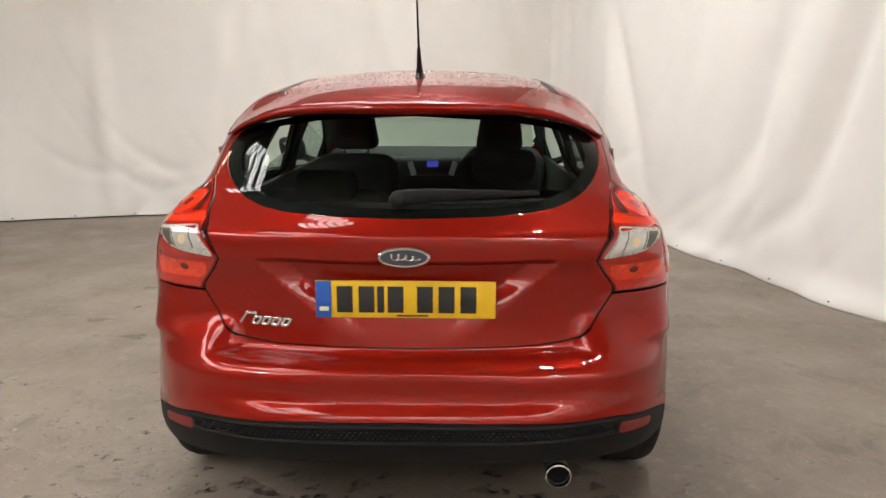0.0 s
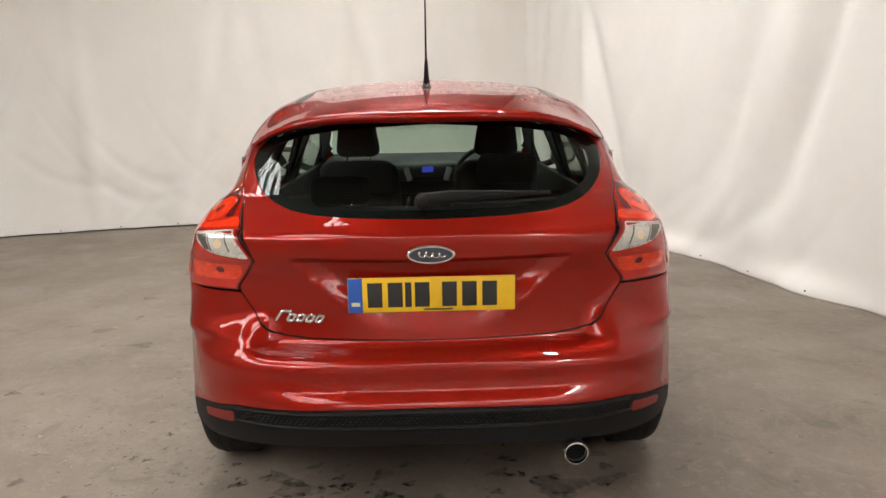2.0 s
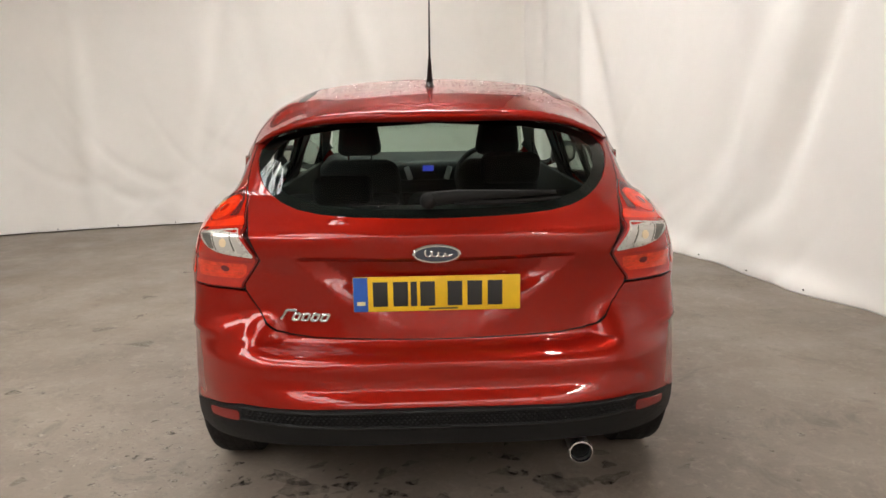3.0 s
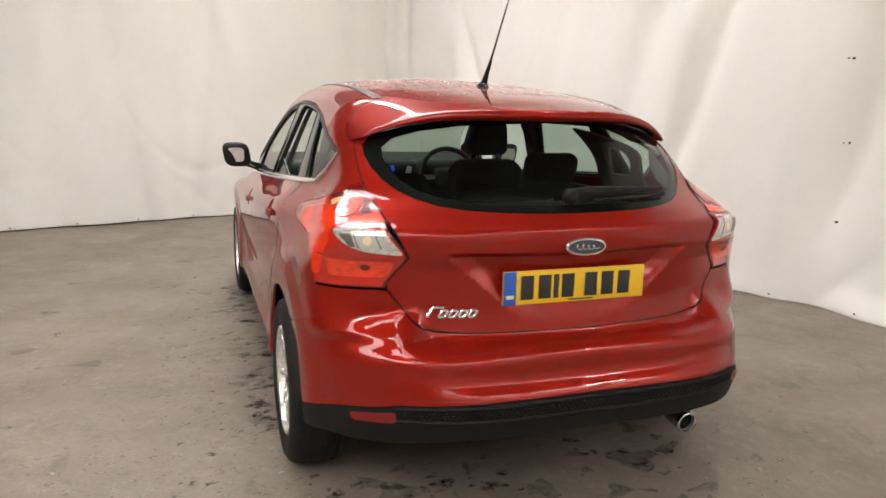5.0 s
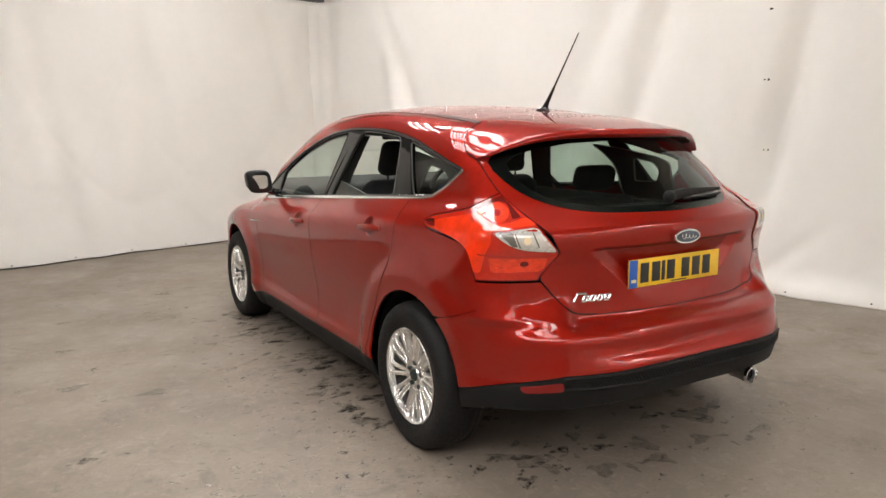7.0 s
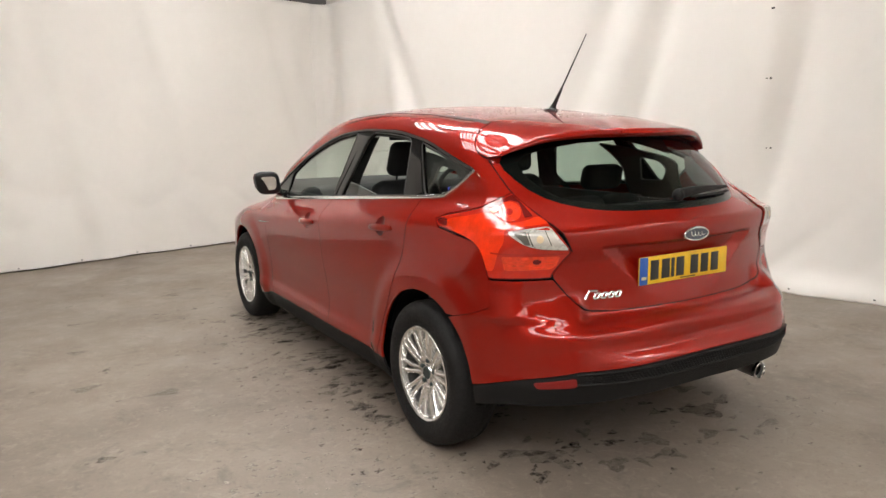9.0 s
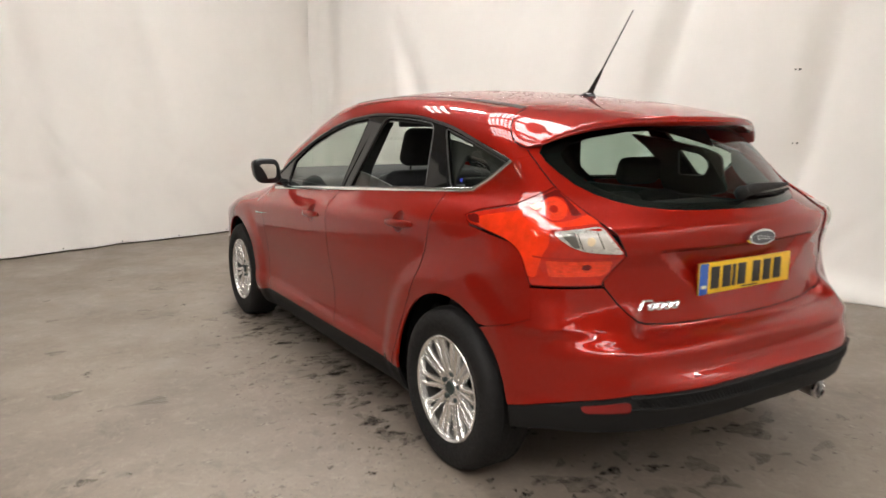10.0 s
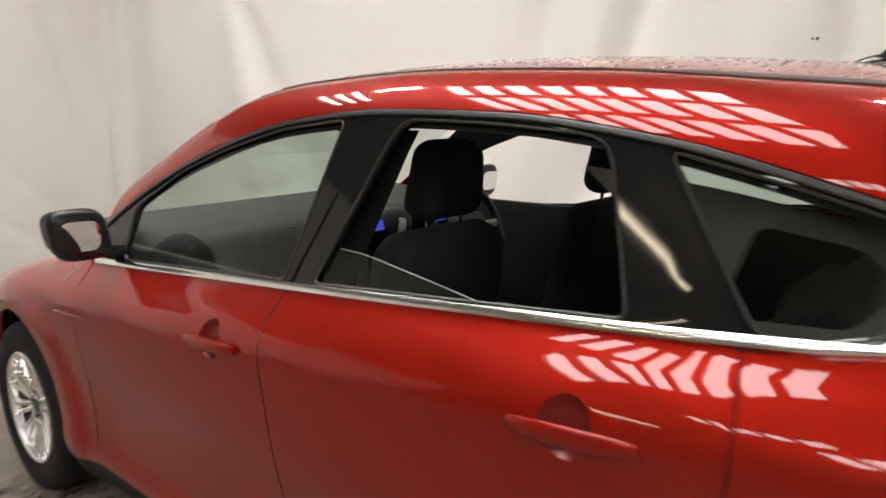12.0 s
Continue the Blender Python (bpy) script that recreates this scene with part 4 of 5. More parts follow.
# door handles and their cups
for s in (-1, 1):
    for door, (y0, z0) in ((front_left if s < 0 else front_right, HANDLES["front_door"]), (rear_left if s < 0 else rear_right, HANDLES["rear_door"])):
        bm = bmesh.new()
        rings = []
        for k, (r, d) in enumerate(((.047, .0015), (.045, .005), (.041, .012), (.032, .017), (.018, .019))):
            q = by_side([(y0 + r * math.cos(t), z0 + r * math.sin(t)) for t in np.linspace(0, 2 * math.pi, 28, endpoint=False)])
            q = q - slope(q) * d
            rings.append([bm.verts.new(v) for v in q * ((-1, 1, 1) if s > 0 else (1, 1, 1))])
        for u, v in zip(rings, rings[1:]):
            for i in range(28):
                bm.faces.new((u[i], u[(i + 1) % 28], v[(i + 1) % 28], v[i]))
        bm.faces.new(rings[-1])
        bmesh.ops.recalc_face_normals(bm, faces=bm.faces)
        if (bm.faces[:][0].normal.x > 0) == (s < 0):
            bmesh.ops.reverse_faces(bm, faces=bm.faces)
        part("handle_cup", bm, CUP_SHADE_RED, door, "hollow behind the door handle", smooth=60)
        ys = np.linspace(y0 - .118, y0 + .092, 16)
        q = by_side([(y, z0 - .006 - .065 * (y - y0)) for y in ys])
        out = .002 + .012 * np.sin(np.linspace(.12, math.pi - .12, 16)) ** .5
        q = q + slope(q) * out[:, None]
        r = [.002 + .0065 * math.sin(math.pi * (i + .6) / 16.2) ** .35 for i in range(16)]
        bm = sweep(bmesh.new(), q * (-s, 1, 1) if s > 0 else q, r, 16, 2.0, (0, 0, 1))
        part("handle", bm, PAINT, door, smooth=60)
    # dark cord for the shade of the crease rising from wing towards front handle
    f = by_side([(2.975, .765), (2.84, .774), (2.66, .789), (2.42, .814), (2.17, .842)])
    f = (f - slope(f) * .0030) * ((-1, 1, 1) if s > 0 else (1, 1, 1))
    part("crease_shade_line", sweep(bmesh.new(), f, [.0052, .0040, .0028, .0024, .0020], 6), LENS_DARK, car)

# door mirrors
for s in (-1, 1):
    bm = bmesh.new()
    bmesh.ops.create_uvsphere(bm, u_segments=28, v_segments=18, radius=1)
    for v in bm.verts:
        x, y, z = v.co
        e = .55
        sx, sy, sz = (math.copysign(abs(c) ** e, c) for c in (x, y, z))
        back = .035 if sy < 0 else .085
        v.co = (s * .905 + sx * .080 * (1 - .10 * max(sy, 0)) + s * .012 * sz, 2.665 + sy * back, 1.045 + sz * .074 * (1 - .25 * max(sy, 0)))
    mirror = part("door_mirror", bm, MIRROR_SHELL, car, "door mirror with a black surround", smooth=50)
    bm = box(bmesh.new(), (.100, .006, .086), Matrix(), .0)
    bmesh.ops.bevel(bm, geom=[e for e in bm.edges if abs((e.verts[0].co - e.verts[1].co).y) > .003], offset=.025, segments=5, profile=.5, affect="EDGES")
    bmesh.ops.transform(bm, matrix=pose(s * .912, 2.629, 1.045, 7, 0, -13 if s < 0 else 0), verts=bm.verts)
    part("mirror_glass", bm, MIRROR, mirror, "silvered mirror glass")
    bm = sweep(bmesh.new(), [(s * .86, 2.68, 1.0), (s * .80, 2.71, .972), (s * .74, 2.73, .955)], [.024, .022, .03], 10)
    part("mirror_foot", bm, GLOSS_BLACK, mirror)
    bm = bmesh.new()
    bmesh.ops.create_uvsphere(bm, u_segments=28, v_segments=18, radius=1)
    bmesh.ops.delete(bm, geom=[v for v in bm.verts if v.co.y < .12 or v.co.z < -.45], context="VERTS")
    for v in bm.verts:
        sx, sy, sz = (math.copysign(abs(c) ** .55, c) for c in v.co)
        v.co = (s * .905 + sx * .083 * (1 - .10 * max(sy, 0)) + s * .012 * sz, 2.665 + sy * .088, 1.045 + sz * .077 * (1 - .25 * max(sy, 0)))
    part("mirror_cap", bm, PAINT, mirror, "red cap of the door mirror", smooth=50)

# aerial
aerial = part("aerial", sweep(bmesh.new(), [(0, .905, 1.468), (0, .86, 1.532), (0, .672, 1.795)], [.0055, .0045, .0022], 8), BLACK_TRIM, car, "thin black roof aerial")
part("aerial_sleeve", sweep(bmesh.new(), [(0, .912, 1.458), (0, .885, 1.497), (0, .84, 1.56)], [.016, .010, .0058], 10), BLACK_TRIM, aerial)
bm = bmesh.new()
bmesh.ops.create_uvsphere(bm, u_segments=20, v_segments=12, radius=1)
for v in bm.verts:
    x, y, z = v.co
    v.co = (x * .022, .925 + y * .055, 1.450 + max(z, -.3) * .024 * (1 - .35 * y))
part("aerial_base", bm, GLOSS_BLACK, aerial)

# rear wiper
q = by_rear([(x, z) for x, z in ((-.02, 1.082), (.06, 1.090), (.16, 1.092), (.28, 1.090), (.38, 1.087))])
n = slope(q)
wiper = part("wiper_arm", sweep(bmesh.new(), q + n * .026, [.023, .021, .015, .010, .006], 10, .6, (0, 1, 0)), BLACK_TRIM, car, "black rear wiper arm")
bm = bmesh.new()
bmesh.ops.create_uvsphere(bm, u_segments=18, v_segments=10, radius=1, matrix=Matrix.Translation(q[0] + n[0] * .02) @ Matrix.Diagonal((.027, .024, .027, 1)))
part("wiper_pivot", bm, BLACK_TRIM, wiper)
q = by_rear([(x, 1.078) for x in np.linspace(.06, .40, 9)])
part("wiper_blade", sweep(bmesh.new(), q + slope(q) * .010, .006, 6), RUBBER, wiper)

# badge: an oval with a rim and a script squiggle
c = Vector((0, .014, .946))
tilt = Matrix.Translation(c) @ Matrix.Rotation(radians(-2), 4, "X")


def oval(bm, a, b, depth, n=40, m=Matrix(), bevel=.003):
    r0 = [bm.verts.new(m @ Vector((a * math.cos(t), .004, b * math.sin(t)))) for t in np.linspace(0, 2 * math.pi, n, endpoint=False)]
    r1 = [bm.verts.new(m @ Vector((a * math.cos(t), -depth + bevel, b * math.sin(t)))) for t in np.linspace(0, 2 * math.pi, n, endpoint=False)]
    r2 = [bm.verts.new(m @ Vector(((a - bevel) * math.cos(t), -depth, (b - bevel) * math.sin(t)))) for t in np.linspace(0, 2 * math.pi, n, endpoint=False)]
    for u, v in ((r0, r1), (r1, r2)):
        for i in range(n):
            bm.faces.new((u[i], u[(i + 1) % n], v[(i + 1) % n], v[i]))
    bm.faces.new(r2)
    bmesh.ops.recalc_face_normals(bm, faces=bm.faces)
    return bm


badge = part("badge", oval(bmesh.new(), .073, .0295, .011, m=tilt), CHROME, car, "oval chrome and dark blue badge")
part("badge_field", oval(bmesh.new(), .0655, .0225, .0125, m=tilt, bevel=.001), BADGE_BLUE, badge)
squiggle = [tilt @ Vector((-.040 + .080 * t + .0055 * math.cos(t * 25), -.0135, (.0095 - .0045 * t) * math.sin(t * 25) + .002 * math.sin(t * 6))) for t in np.linspace(0, 1, 90)]
part("badge_script", sweep(bmesh.new(), squiggle, .0015, 6, .5, (0, 1, 0)), CHROME, badge)
# model lettering as plain slanted strokes
def stroke(points, r):
    q = by_rear(points)
    return q + slope(q) * .003


for i in range(5):
    a, h, w = -.490 + .0305 * i, .030 if i == 0 else .020, .019
    ends = [(0, 0), (.6 * h, h), (w + .6 * h, h), (w, 0)]
    if i == 0:
        ends = [(-.006, 0), (.5 * h, h), (w + .5 * h + .014, h)]
    q = stroke([(a + u, .723 + v) for u, v in (dense(rounded(ends, .005, 3), .006) if i else rounded(ends, .005, 3, False))], .003)
    q = np.concatenate([q, q[:2]]) if i else q
    part("model_mark", sweep(bmesh.new(), q, .0046, 6, .7, (0, 1, 0)), TRIM_CHROME, tailgate, "slanted chrome outline shape" if i == 0 else "")

# number plate
plate = boxed("number_plate", (.52, .006, .111), pose(0, .060, .81), PLATE_YELLOW, car, "yellow number plate with dark bars", .002)
boxed("plate_band", (.044, .002, .109), pose(-.237, .0562, .81), PLATE_BLUE, plate, "blue band", .0005)
bm = bmesh.new()
for x in (-.236,):
    box(bm, (.026, .001, .012), pose(x, .0548, .782))
part("band_mark", bm, PALE_INK, plate)
for i, x in enumerate((-.176, -.113, -.072, -.029, .056, .118, .181)):
    boxed("plate_bar", (.020 if i == 2 else .046, .0015, .079), pose(x, .0565, .81), INK, plate, bevel=.0005)
boxed("plate_mark", (.09, .001, .005), pose(.02, .0568, .762), INK, plate, bevel=0)
bm = box(bmesh.new(), (.50, .02, .10), pose(0, .074, .812), .006)
part("plate_holder", bm, PAINT, tailgate)

# exhaust pipe
bm = lathe(bmesh.new(), [(.024, .30), (.030, .20), (.036, .0), (.0375, -.012), (.036, -.016), (.0335, -.012), (.0335, .012)], 32)
bmesh.ops.recalc_face_normals(bm, faces=bm.faces)
pipe = part("exhaust_pipe", bm, STEEL, car, "round steel exhaust tip")
pipe.matrix_world = pose(.451, .015, .291, 0, 0, 90) @ pose(0, 0, 0, 0, -3, 0)
bm = lathe(bmesh.new(), [(.0365, -.002), (.0400, -.010), (.0390, -.0185), (.0345, -.0200), (.0320, -.012)], 32, closed=True)
bmesh.ops.recalc_face_normals(bm, faces=bm.faces)
part("pipe_rim", bm, CHROME, pipe)
part("pipe_bore", lathe(bmesh.new(), [(.0325, .002), (.030, .006), (.0, .008)], 32), DARK, pipe, "black inside of the pipe")

# ---- wheels ----
def wheel_parts():
    hub = new("wheel", None)
    R, W = .320, .205
    prof = [(.205, .085), (.225, .098), (.255, .106), (.285, .104), (.305, .092), (.314, .078), (.320, .05), (.3205, 0), (.320, -.05), (.314, -.078), (.30, -.095), (.26, -.104), (.22, -.095), (.203, -.08)]
    bm = lathe(bmesh.new(), prof, 72)
    bmesh.ops.recalc_face_normals(bm, faces=bm.faces)
    tyre = part("tyre", bm, RUBBER, hub, "black rubber tyre")
    bm = bmesh.new()
    for h in (-.055, -.02, .02, .055):
        lathe(bm, [(.3185, h - .004), (.3218, h - .0045), (.3218, h - .016), (.3185, h - .017)], 72)
    bmesh.ops.recalc_face_normals(bm, faces=bm.faces)
    part("tread", bm, RUBBER, tyre)
    bm = lathe(bmesh.new(), [(.208, .086), (.2105, .094), (.206, .098), (.197, .093), (.194, .066)], 72)
    bmesh.ops.recalc_face_normals(bm, faces=bm.faces)
    rim = part("rim", bm, ALLOY, hub, "silver alloy wheel rim", smooth=50)
    bm = lathe(bmesh.new(), [(.1945, .068), (.188, .02), (.186, -.08), (.2, -.085)], 72)
    bmesh.ops.recalc_face_normals(bm, faces=bm.faces)
    part("barrel", bm, BARREL, rim)
    # ten twin spokes, each two rails that part towards the rim
    for i in range(10):
        for d in (-1, 1):
            bm = bmesh.new()
            secs = []
            mid = 2 * math.pi * i / 10 + .1
            for r, off, w, h, dep in ((.050, .0085, .0108, .066, .03), (.080, .0108, .0106, .072, .034), (.105, .0120, .0098, .076, .036), (.135, .0150, .0094, .080, .036), (.165, .0185, .0095, .083, .034), (.188, .0205, .0095, .084, .028), (.200, .0220, .0150, .084, .02)):
                ang = mid + d * off / r
                c, t = Vector((0, math.cos(ang), math.sin(ang))), Vector((0, -math.sin(ang), math.cos(ang)))
                secs.append([bm.verts.new(c * r + t * (k * w) + Vector((hh, 0, 0))) for k, hh in ((-1.15, h - dep), (-1, h - .006), (-.55, h - .001), (.55, h - .001), (1, h - .006), (1.15, h - dep))])
            for u, v in zip(secs, secs[1:]):
                for k in range(5):
                    bm.faces.new((u[k], u[k + 1], v[k + 1], v[k]))
            bmesh.ops.recalc_face_normals(bm, faces=bm.faces)
            part("spoke", bm, ALLOY, rim, smooth=50)
    bm = lathe(bmesh.new(), [(.0, .068), (.030, .068), (.034, .064), (.036, .060), (.050, .060), (.066, .069), (.074, .068), (.080, .060), (.082, .035)], 48)
    bmesh.ops.recalc_face_normals(bm, faces=bm.faces)
    part("hub_face", bm, ALLOY, rim)
    bm = lathe(bmesh.new(), [(.0, .075), (.024, .074), (.028, .070), (.028, .06)], 32)
    bmesh.ops.recalc_face_normals(bm, faces=bm.faces)
    part("centre_cap", bm, BRAKE, rim, "dark centre cap")
    for i in range(5):
        a = 2 * math.pi * i / 5 + .3
        bm = lathe(bmesh.new(), [(0, .070), (.009, .070), (.0105, .066), (.0105, .05)], 6, Matrix.Translation((0, .054 * math.cos(a), .054 * math.sin(a))))
        bmesh.ops.recalc_face_normals(bm, faces=bm.faces)
        part("wheel_nut", bm, BRAKE, rim, smooth=0)
    bm = lathe(bmesh.new(), [(.0, .02), (.135, .02), (.135, .0), (0, 0)], 40)
    bmesh.ops.recalc_face_normals(bm, faces=bm.faces)
    part("brake_disc", bm, BRAKE, hub)
    # black disc standing in for the shade behind the spokes
    bm = lathe(bmesh.new(), [(.2, -.03), (.0, -.03)], 40)
    part("spoke_gap_shade", bm, DARK, hub)
    return hub


first = wheel_parts()
tagged(first, "alloy wheel with a black tyre")
first.parent = car
first.matrix_basis = pose(-.778, ARCH_R, HUB_Z, 0, 0, 180)
for x, y, turn, spin in ((.778, ARCH_R, 0, 20), (-.785, ARCH_F, 180, 11), (.785, ARCH_F, 0, 40)):
    copy_thing(first, pose(x, y, HUB_Z, 0, 0, turn) @ pose(0, 0, 0, spin))

# ---- the cabin ----
for s in (-1, 1):
    boxed("door_card", (.03, 1.95, .62), pose(s * .735, 1.97, .68), DOOR_TRIM, car, bevel=.012)
    boxed("cabin_side", (.03, .62, .62), pose(s * .66, .70, .68), PLASTIC, car, bevel=.012)
boxed("cabin_floor", (1.45, 2.6, .04), pose(0, 1.8, .34), DARK, car)
boxed("bulkhead", (1.45, .04, .62), pose(0, 3.05, .62), DARK, car)
boxed("boot_floor", (1.1, .75, .04), pose(0, .52, .62), DARK, car)
boxed("parcel_shelf", (1.16, .50, .025), pose(0, .50, .985, -2), PLASTIC, car, "black parcel shelf")
panel("headlining", [(x, .70) for x in np.linspace(.5, -.5, 8)] + [(-.5, 2.3)] + [(x, 2.36 - .3 * x * x) for x in np.linspace(-.48, .48, 8)] + [(.5, 2.3)], by_top, LIGHT_TRIM, car, "pale headlining", size=.08, rim=0, push=-.035)


def seat(x, y, wide, front=True):
    """A front seat, with its headrest on two posts."""
    s = tagged(new("seat"), "black cloth car seat with headrest", "")
    s.parent = car
    bm = box(bmesh.new(), (wide, .50, .16), pose(x, y + .30, .50, 6), .05, 4)
    part("seat_cushion", bm, CLOTH, s)
    bm = box(bmesh.new(), (wide, .13, .68), pose(x, y - .03, .755, 12), .06, 5)
    for v in bm.verts:
        k = max(0, (v.co.z - .755) / .34)
        v.co.x = x + (v.co.x - x) * (1 - .30 * k ** 3)
    part("backrest", bm, CLOTH, s)
    bm = box(bmesh.new(), (.215, .105, .195), pose(x, y - .105, 1.208, 10), .045, 5)
    for v in bm.verts:
        k = (v.co.z - 1.208) / .1
        v.co.x = x + (v.co.x - x) * (1 - .14 * k)
    part("headrest", bm, CLOTH, s)
    for d in (-.06, .06):
        part("headrest_post", sweep(bmesh.new(), [(x + d, y - .085, .97), (x + d, y - .10, 1.13)], .006, 8), CHROME, s)
    return s


seat(-.37, 1.865, .50)
seat(.36, 1.80, .50)
bench = tagged(new("rear_bench"), "black cloth rear bench with low headrests")
bench.parent = car
part("bench_cushion", box(bmesh.new(), (1.28, .48, .16), pose(0, 1.30, .50, 5), .05, 4), CLOTH, bench)
for x, w in ((-.38, .50), (.13, .46), (.50, .24)):
    part("bench_back", box(bmesh.new(), (w, .12, .52), pose(x, .98, .76, 14), .05, 4), CLOTH, bench)
for x, z in ((-.37, 1.03), (.33, 1.115)):
    part("bench_headrest", box(bmesh.new(), (.25, .09, .13), pose(x, .90, z, 14), .04, 4), CLOTH, bench)

dash = boxed("dashboard", (1.42, .50, .22), pose(0, 2.83, .915, 4), PLASTIC, car, "black dashboard", .06, 4)
boxed("dash_hood", (.42, .30, .12), pose(0, 2.57, .945, -8), PLASTIC, dash, bevel=.05, seg=4)
boxed("display", (.068, .008, .036), pose(0, 2.42, .975, -14), SCREEN, dash, "lit blue display screen", .002)
for s in (-1, 1):
    boxed("display_trim", (.035, .02, .085), pose(s * .125, 2.42, .945, -14, 0, 0) @ pose(0, 0, 0, 0, s * 18), SILVER, dash, "silver trim beside the display", .006)
boxed("console", (.24, .75, .30), pose(0, 2.25, .55, -10), PLASTIC, dash, bevel=.04)
boxed("cluster_hood", (.36, .20, .10), pose(.37, 2.57, .97), PLASTIC, dash, bevel=.045, seg=4)
boxed("dial", (.07, .006, .022), pose(.37, 2.455, .955, -15), SCREEN, dash, "blue lit dial", .002)
bm = bmesh.new()
t = np.linspace(0, 2 * math.pi, 41)
m = pose(.36, 2.30, .93, -22)
sweep(bm, [m @ Vector((.185 * math.cos(a), 0, .185 * math.sin(a))) for a in t], .016, 10, 1, (.01, 1, .01), cap=False)
wheel_ob = part("steering_wheel", bm, PLASTIC, car, "black steering wheel", smooth=180)
part("wheel_boss", box(bmesh.new(), (.20, .05, .12), m, .03, 3), PLASTIC, wheel_ob)
for a in (-1, 1):
    part("wheel_spoke", box(bmesh.new(), (.11, .02, .03), m @ pose(a * .125, 0, 0), .008), SILVER, wheel_ob)
part("interior_mirror", box(bmesh.new(), (.24, .03, .065), pose(.0, 2.46, 1.335, 8), .014, 3), PLASTIC, car, "black rear-view mirror")
for s in (False, True):
    panel("pillar_trim", rounded([(-.60, 1.04), (-.72, 1.05), (-.77, 1.16), (-.74, 1.24), (-.66, 1.25), (-.60, 1.15)], .03), by_turn, CABIN_TRIM, car, "pale grey inner rear pillar trim", size=.04, rim=0, push=-.045, flip=s)
    trim_line = rounded([(1.09, 1.02, .01), (1.075, 1.17, .05), (1.14, 1.245, .06), (1.23, 1.305, .02), (1.00, 1.282, .05), (.76, 1.236, .05), (.66, 1.20, .03), (.66, 1.07, .03), (.82, 1.03, .02)], .02)
    opening = rounded([(.925, 1.232), (.785, 1.206), (.735, 1.163), (.775, 1.108), (.955, 1.100)], .025)
    panel("quarter_trim", trim_line, by_side, CABIN_DARK, car, "dark grey trim round the inside of the quarter window", size=.03, rim=.012, push=-.058, holes=[opening], flip=s)
    b = [(1.73, .98), (1.92, .98), (1.80, 1.36), (1.63, 1.36)]
    panel("pillar_trim", b, by_side, FRAME_BLACK, car, size=.06, rim=0, push=-.05, flip=s)
    q = by_side([(1.80, 1.30), (1.72, 1.10), (1.60, .95)])
    q = q + slope(q) * -.06
    part("seat_belt", sweep(bmesh.new(), q * (-1, 1, 1) if s else q, .022, 6, .06, (1, 0, 0)), FRAME_BLACK, car, "dark seat belt")
    panel("rail_lining", [rail_of(y, float(UPPER(y)) - .03) for y in np.linspace(.75, 2.9, 24)] + [rail_at(x, y) for x, y in ((-.655, 2.9), (-.60, 2.55), (-.52, 2.3), (-.49, 1.7), (-.48, .8))], by_rail, PLASTIC, car, "dark roof rail lining", size=.06, rim=0, push=-.022, flip=s)

# ---- roof lights ----
def skylight(a, b, la, lb, rails=(-1, -.36, .30, 1)):
    """A roof light, la wide towards the right wall and lb towards the back: glowing panes side by side, with dark glazing bars and wider rails across them."""
    s = tagged(new("skylight"), "bright unseen roof light with dark glazing bars", "skylight", "roof lights over the bay")
    s.matrix_world = Matrix.Translation(room(a, b, EAVES - .03)) @ Matrix.Rotation(ROOM, 4, "Z")
    n = max(2, round(lb / .30))
    w = lb / n
    for i in range(n):
        boxed("pane", (la, w - .09, .02), pose(0, -lb / 2 + w * (i + .5), 0), SKYPANE, s, bevel=0)
    for i in range(n + 1):
        boxed("glazing_bar", (la + .1, .085, .10), pose(0, -lb / 2 + w * i, -.03), BEAM, s, bevel=.01)
    for e in rails:
        boxed("rail", (.22, lb + .1, .12), pose(e * la / 2, 0, -.05), BEAM, s, bevel=.01)


skylight(.05, 2.9, 3.1, 2.5)
skylight(-2.62, -.65, 1.5, 1.8, (-1, .2, 1))
skylight(-3.45, 2.75, .8, 1.5, (-1, 1))
# the next two are added fill for the back drape and the left side
skylight(1.25, 5.75, 1.4, .9, (-1, 1))
skylight(-5.35, -.05, 1.9, 5.0, (-1, 1))
skylight(-4.4, -3.7, 3.2, 2.0)
# added fill along the rear wall, to brighten it and the tail
skylight(-.3, -6.7, 9.0, 1.3, (-1, -.6, -.2, .2, .6, 1))
# the lamp at (1.6, .3) is added to brighten the side drape
for a, b, turn in ((1.35, 4.4, 0), (1.6, .3, 0), (2.0, -5.0, 90), (-4.3, -2.3, 90)):
    t = tagged(new("tube_lamp"), "short white ceiling tube lamp", "lamp", "tube lamps on the ceiling")
    t.matrix_world = Matrix.Translation(room(a, b, EAVES - .45)) @ Matrix.Rotation(ROOM + radians(turn), 4, "Z")
    boxed("lamp_tray", (.18, .72, .05), pose(0, 0, .04), ALLOY, t, bevel=.008)
    for d in (-.045, .045):
        part("tube", sweep(bmesh.new(), [(d, -.31, 0), (d, .31, 0)], .016, 8), TUBELIGHT, t)
    for d in (-.25, .25):
        part("hanger", sweep(bmesh.new(), [(0, d, .05), (0, d, .45)], .006, 6, up=(1, 0, 0)), BEAM, t)


# a long tube high up towards the far side wall
strip = tagged(new("strip_lamp"), "long warm white strip lamp under the ceiling", "lamp")
strip.matrix_world = Matrix.Translation(room(-5.15, 5.5, EAVES - .22)) @ Matrix.Rotation(ROOM, 4, "Z")
boxed("lamp_tray", (2.5, .14, .06), pose(0, 0, .07), ALLOY, strip, bevel=.01)
part("tube", sweep(bmesh.new(), [(-1.2, 0, 0), (1.2, 0, 0)], .022, 10), STRIPLIGHT, strip, "lit tube")
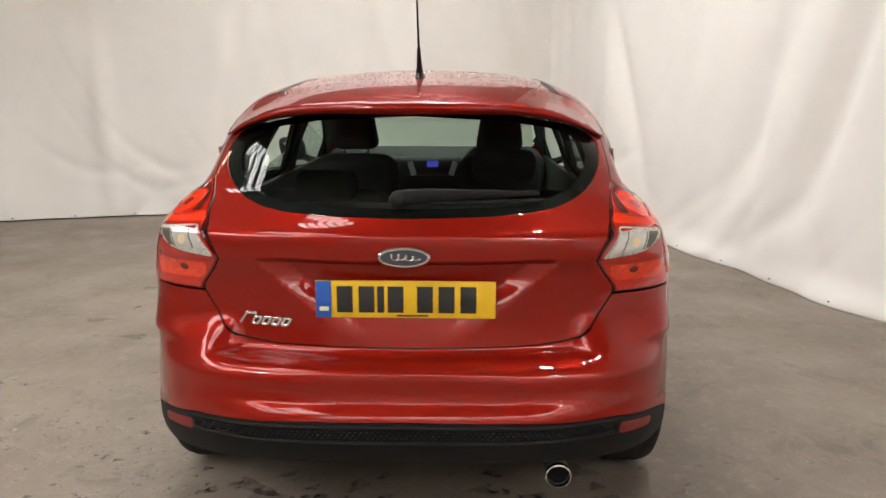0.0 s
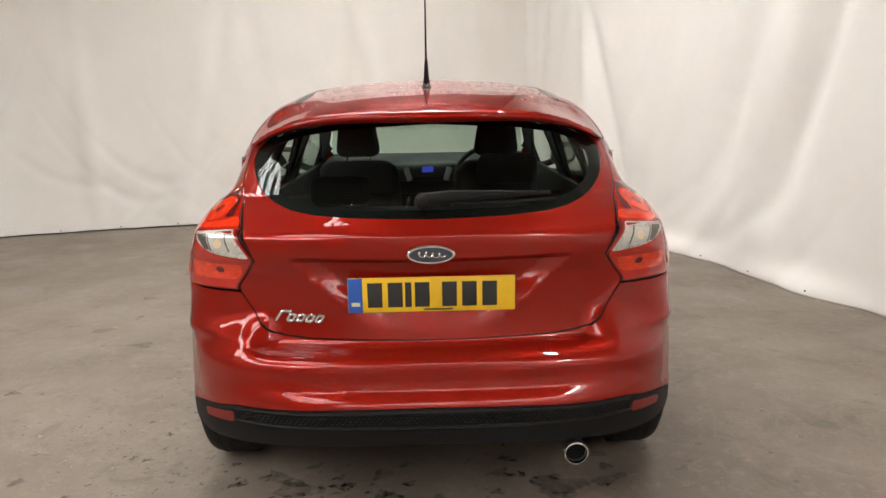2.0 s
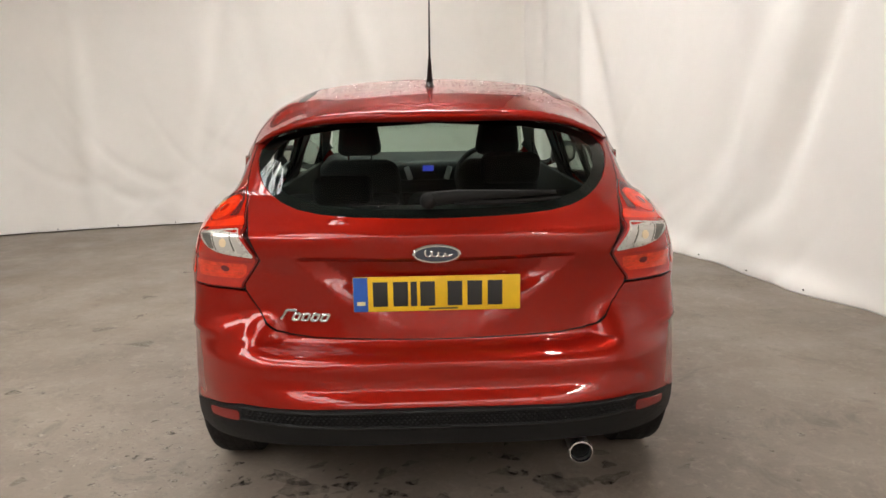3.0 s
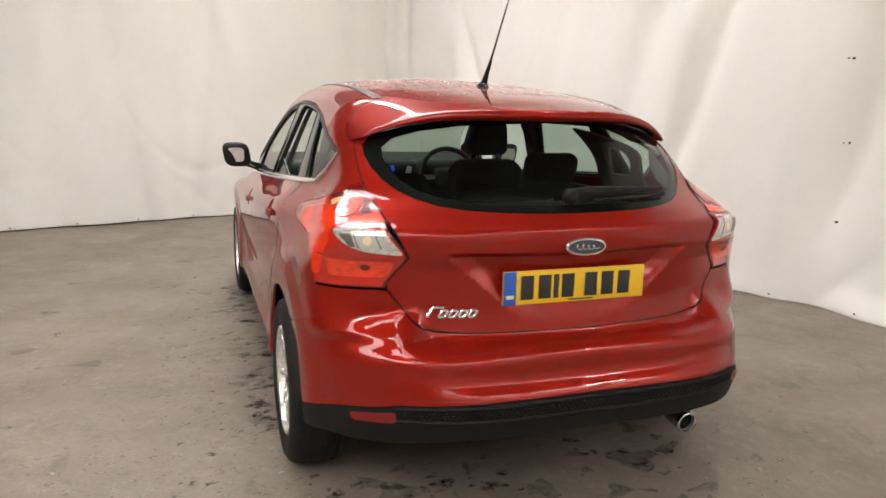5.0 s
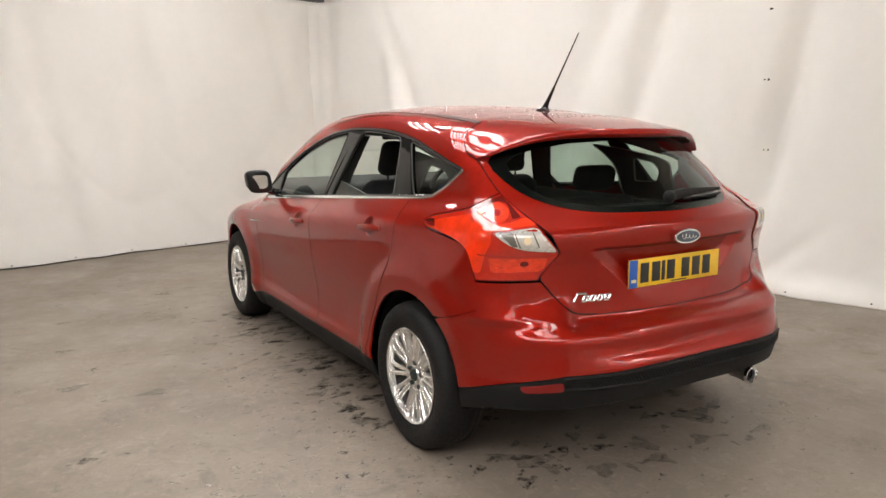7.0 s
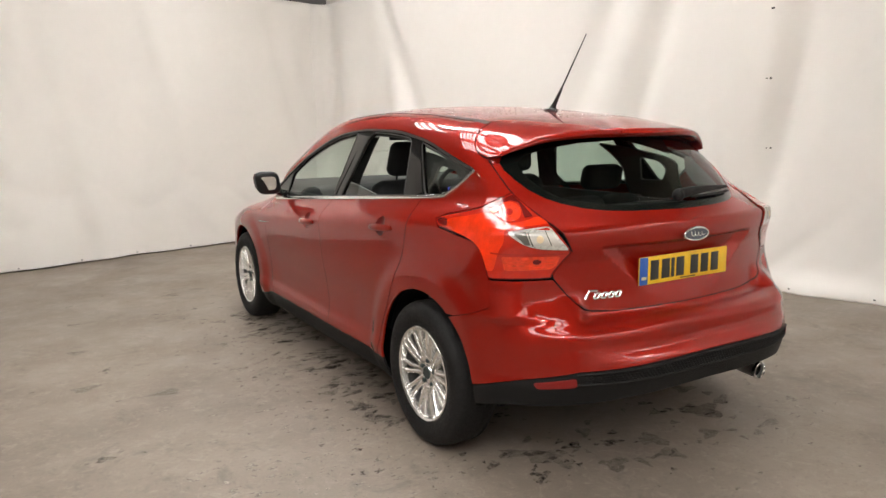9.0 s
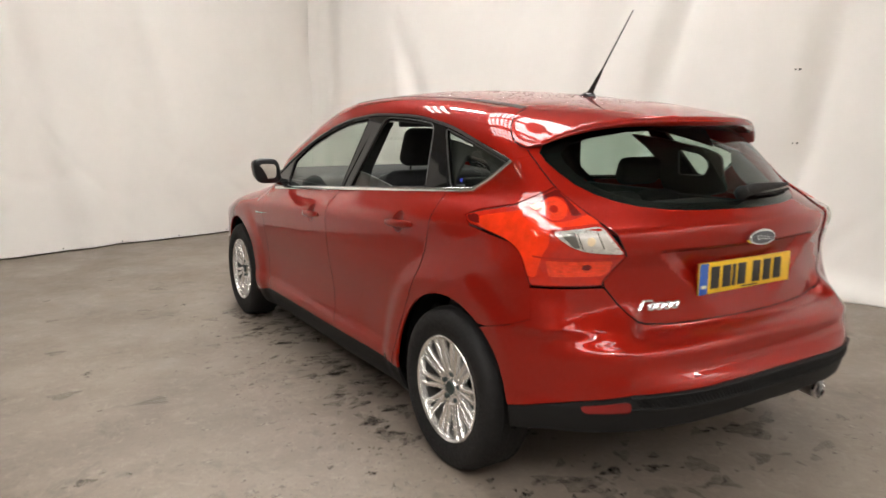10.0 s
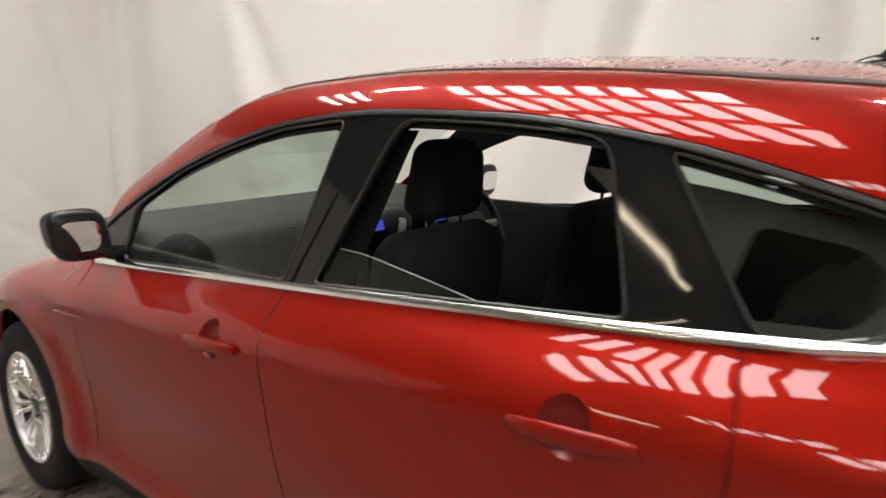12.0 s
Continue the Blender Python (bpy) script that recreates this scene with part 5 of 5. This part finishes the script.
for d in (-1.21, 1.21):
    boxed("lamp_holder", (.03, .05, .10), pose(d, 0, .01), ALLOY, strip, bevel=.006)


# ---- stains and drawn shade on the floor ----
rng = random.Random(5)


def blot(bm, x, y, r, squash=1.0, turn=0.0, n=14):
    """A ragged flat patch that lies on the floor."""
    ring, wobble = [], rng.uniform(0, 6)
    lift = .0012 + .0016 * rng.random()
    for i in range(n):
        a = 2 * math.pi * i / n
        q = r * (.78 + .22 * math.sin(3 * a + wobble) + rng.uniform(-.22, .16))
        u, v = q * math.cos(a), q * math.sin(a) * squash
        ring.append(bm.verts.new((x + u * math.cos(turn) - v * math.sin(turn), y + u * math.sin(turn) + v * math.cos(turn), lift)))
    bm.faces.new(ring)


def scatter(bm, x0, x1, y0, y1, n, small, big, towards=1.0):
    """n patches in a stretch of floor, most of them near x1."""
    for _ in range(n):
        x = x1 + (x0 - x1) * rng.random() ** towards
        size = small + (big - small) * rng.random() ** 2.5
        blot(bm, x, rng.uniform(y0, y1), size, rng.uniform(.3, .85), rng.gauss(.3, .5))


# damp ground beside and under the car, with its shade drawn as dark patches
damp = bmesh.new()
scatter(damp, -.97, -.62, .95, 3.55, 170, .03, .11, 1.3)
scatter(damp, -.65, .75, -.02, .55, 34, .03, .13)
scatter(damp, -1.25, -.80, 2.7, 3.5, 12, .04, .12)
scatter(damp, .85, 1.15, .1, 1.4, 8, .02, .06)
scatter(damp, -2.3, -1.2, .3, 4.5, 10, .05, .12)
tagged(part("damp_and_shade_patches", damp, DAMP_SHADE, None, "dark patches of damp and drawn shade on the concrete under the car", smooth=0), category="stain", kind="stuff")

# drips and specks of dirt
specks = bmesh.new()
scatter(specks, -1.40, -.88, .2, 3.4, 330, .004, .022, 1.7)
scatter(specks, -1.9, -1.1, -.2, 2.6, 130, .003, .013)
scatter(specks, -1.0, 1.1, -.45, .35, 60, .004, .022)
scatter(specks, -1.5, -.9, 3.0, 4.2, 26, .006, .03)
scatter(specks, -3.2, -1.4, .6, 5.2, 40, .004, .02)
scatter(specks, .8, 2.4, -.4, 3.0, 40, .004, .018)
for x, y, r in ((-.344, .337, .055), (-.36, .40, .035), (-.177, .27, .065), (-.623, .202, .055), (-.66, .16, .03), (-.733, .377, .05), (-.432, .184, .025), (.281, .514, .05), (-.408, .781, .06), (.312, .389, .045), (.147, .061, .02), (-.145, -.052, .02), (-.789, .524, .03), (-.998, 2.341, .028), (-.943, 1.912, .035), (-.923, 1.236, .075), (-1.149, .809, .03), (-1.15, .577, .025), (-1.184, 3.831, .03), (-1.531, 4.971, .03), (-1.961, 2.582, .045), (-2.096, 1.307, .05)):
    blot(specks, x, y, r, .6, rng.uniform(-.4, .8), 18)
    for _ in range(3):
        blot(specks, x + rng.gauss(0, r), y + rng.gauss(0, r), r * .35, .6, rng.uniform(0, 3))
tagged(part("dirt_specks", specks, SPECK, None, "scattered dark drips and specks on the concrete", smooth=0), category="stain", kind="stuff")

# pale scuffs
scuffs = bmesh.new()
for x, y, r, n in ((-1.19, 2.66, .16, 26), (-1.29, 2.22, .13, 22), (-1.04, 1.90, .14, 24), (-1.57, .84, .22, 44), (-1.49, .66, .16, 26), (-1.08, 1.30, .20, 24), (-1.2, .45, .25, 34), (-1.45, 1.6, .3, 18), (1.35, .8, .25, 20), (-.75, -.1, .25, 16), (.75, .05, .16, 14)):
    for _ in range(n):
        blot(scuffs, x + rng.gauss(0, r), y + rng.gauss(0, r * .5), rng.uniform(.006, .030), rng.uniform(.25, .7), rng.gauss(.2, .4))
tagged(part("pale_scuffs", scuffs, SCUFF, None, "pale worn scuffs on the concrete", smooth=0), category="scuff", kind="stuff")

# ---- rain drops on the roof and the rear window ----
rng = np.random.default_rng(11)


def drops(name, chart, spots, sizes, parent, label, f=body, push=0.0):
    p = chart(spots)
    n = slope(p, f)
    verts, faces = [], []
    for c, m, r in zip(p + n * push, n, sizes):
        t = np.cross(m, (.3, .9, .2))
        t /= np.linalg.norm(t)
        b = np.cross(m, t)
        k = len(verts)
        for h, w in ((0, 1.0), (.32, .75)):
            verts += [tuple(c + (t * math.cos(a) + b * math.sin(a)) * r * w + m * r * h) for a in np.linspace(0, 2 * math.pi, 6, endpoint=False)]
        verts.append(tuple(c + m * r * .5))
        for i in range(6):
            j = (i + 1) % 6
            faces += [(k + i, k + j, k + 6 + j, k + 6 + i), (k + 6 + i, k + 6 + j, k + 12)]
    mesh = bpy.data.meshes.new(name)
    mesh.from_pydata(verts, [], faces)
    mesh.polygons.foreach_set("use_smooth", [True] * len(faces))
    return tagged(link(name, mesh, DROP, parent, label), kind="stuff")


k = 1800
spots = np.stack([rng.uniform(-.48, .48, k), rng.uniform(.82, 2.2, k)], 1)
drops("rain_drops", by_top, spots, rng.uniform(.0015, .0045, k), car, "small rain drops on the roof")
k = 500
spots = np.stack([rng.uniform(-.5, .5, k), rng.uniform(.56, .74, k)], 1)
drops("rain_drops", by_wing, spots, rng.uniform(.0015, .004, k), spoiler, "small rain drops on the spoiler", wing_body, .002)
k = 340
x = rng.uniform(-.52, .05, k)
spots = np.stack([x, 1.080 + rng.random(k) ** 2 * (.030 + .12 * np.exp(-((x + .45) / .09) ** 2))], 1)
drops("rain_drops", by_rear, spots, rng.uniform(.0007, .0016, k), rear_glass, "small rain drops on the rear window", body, -.002)
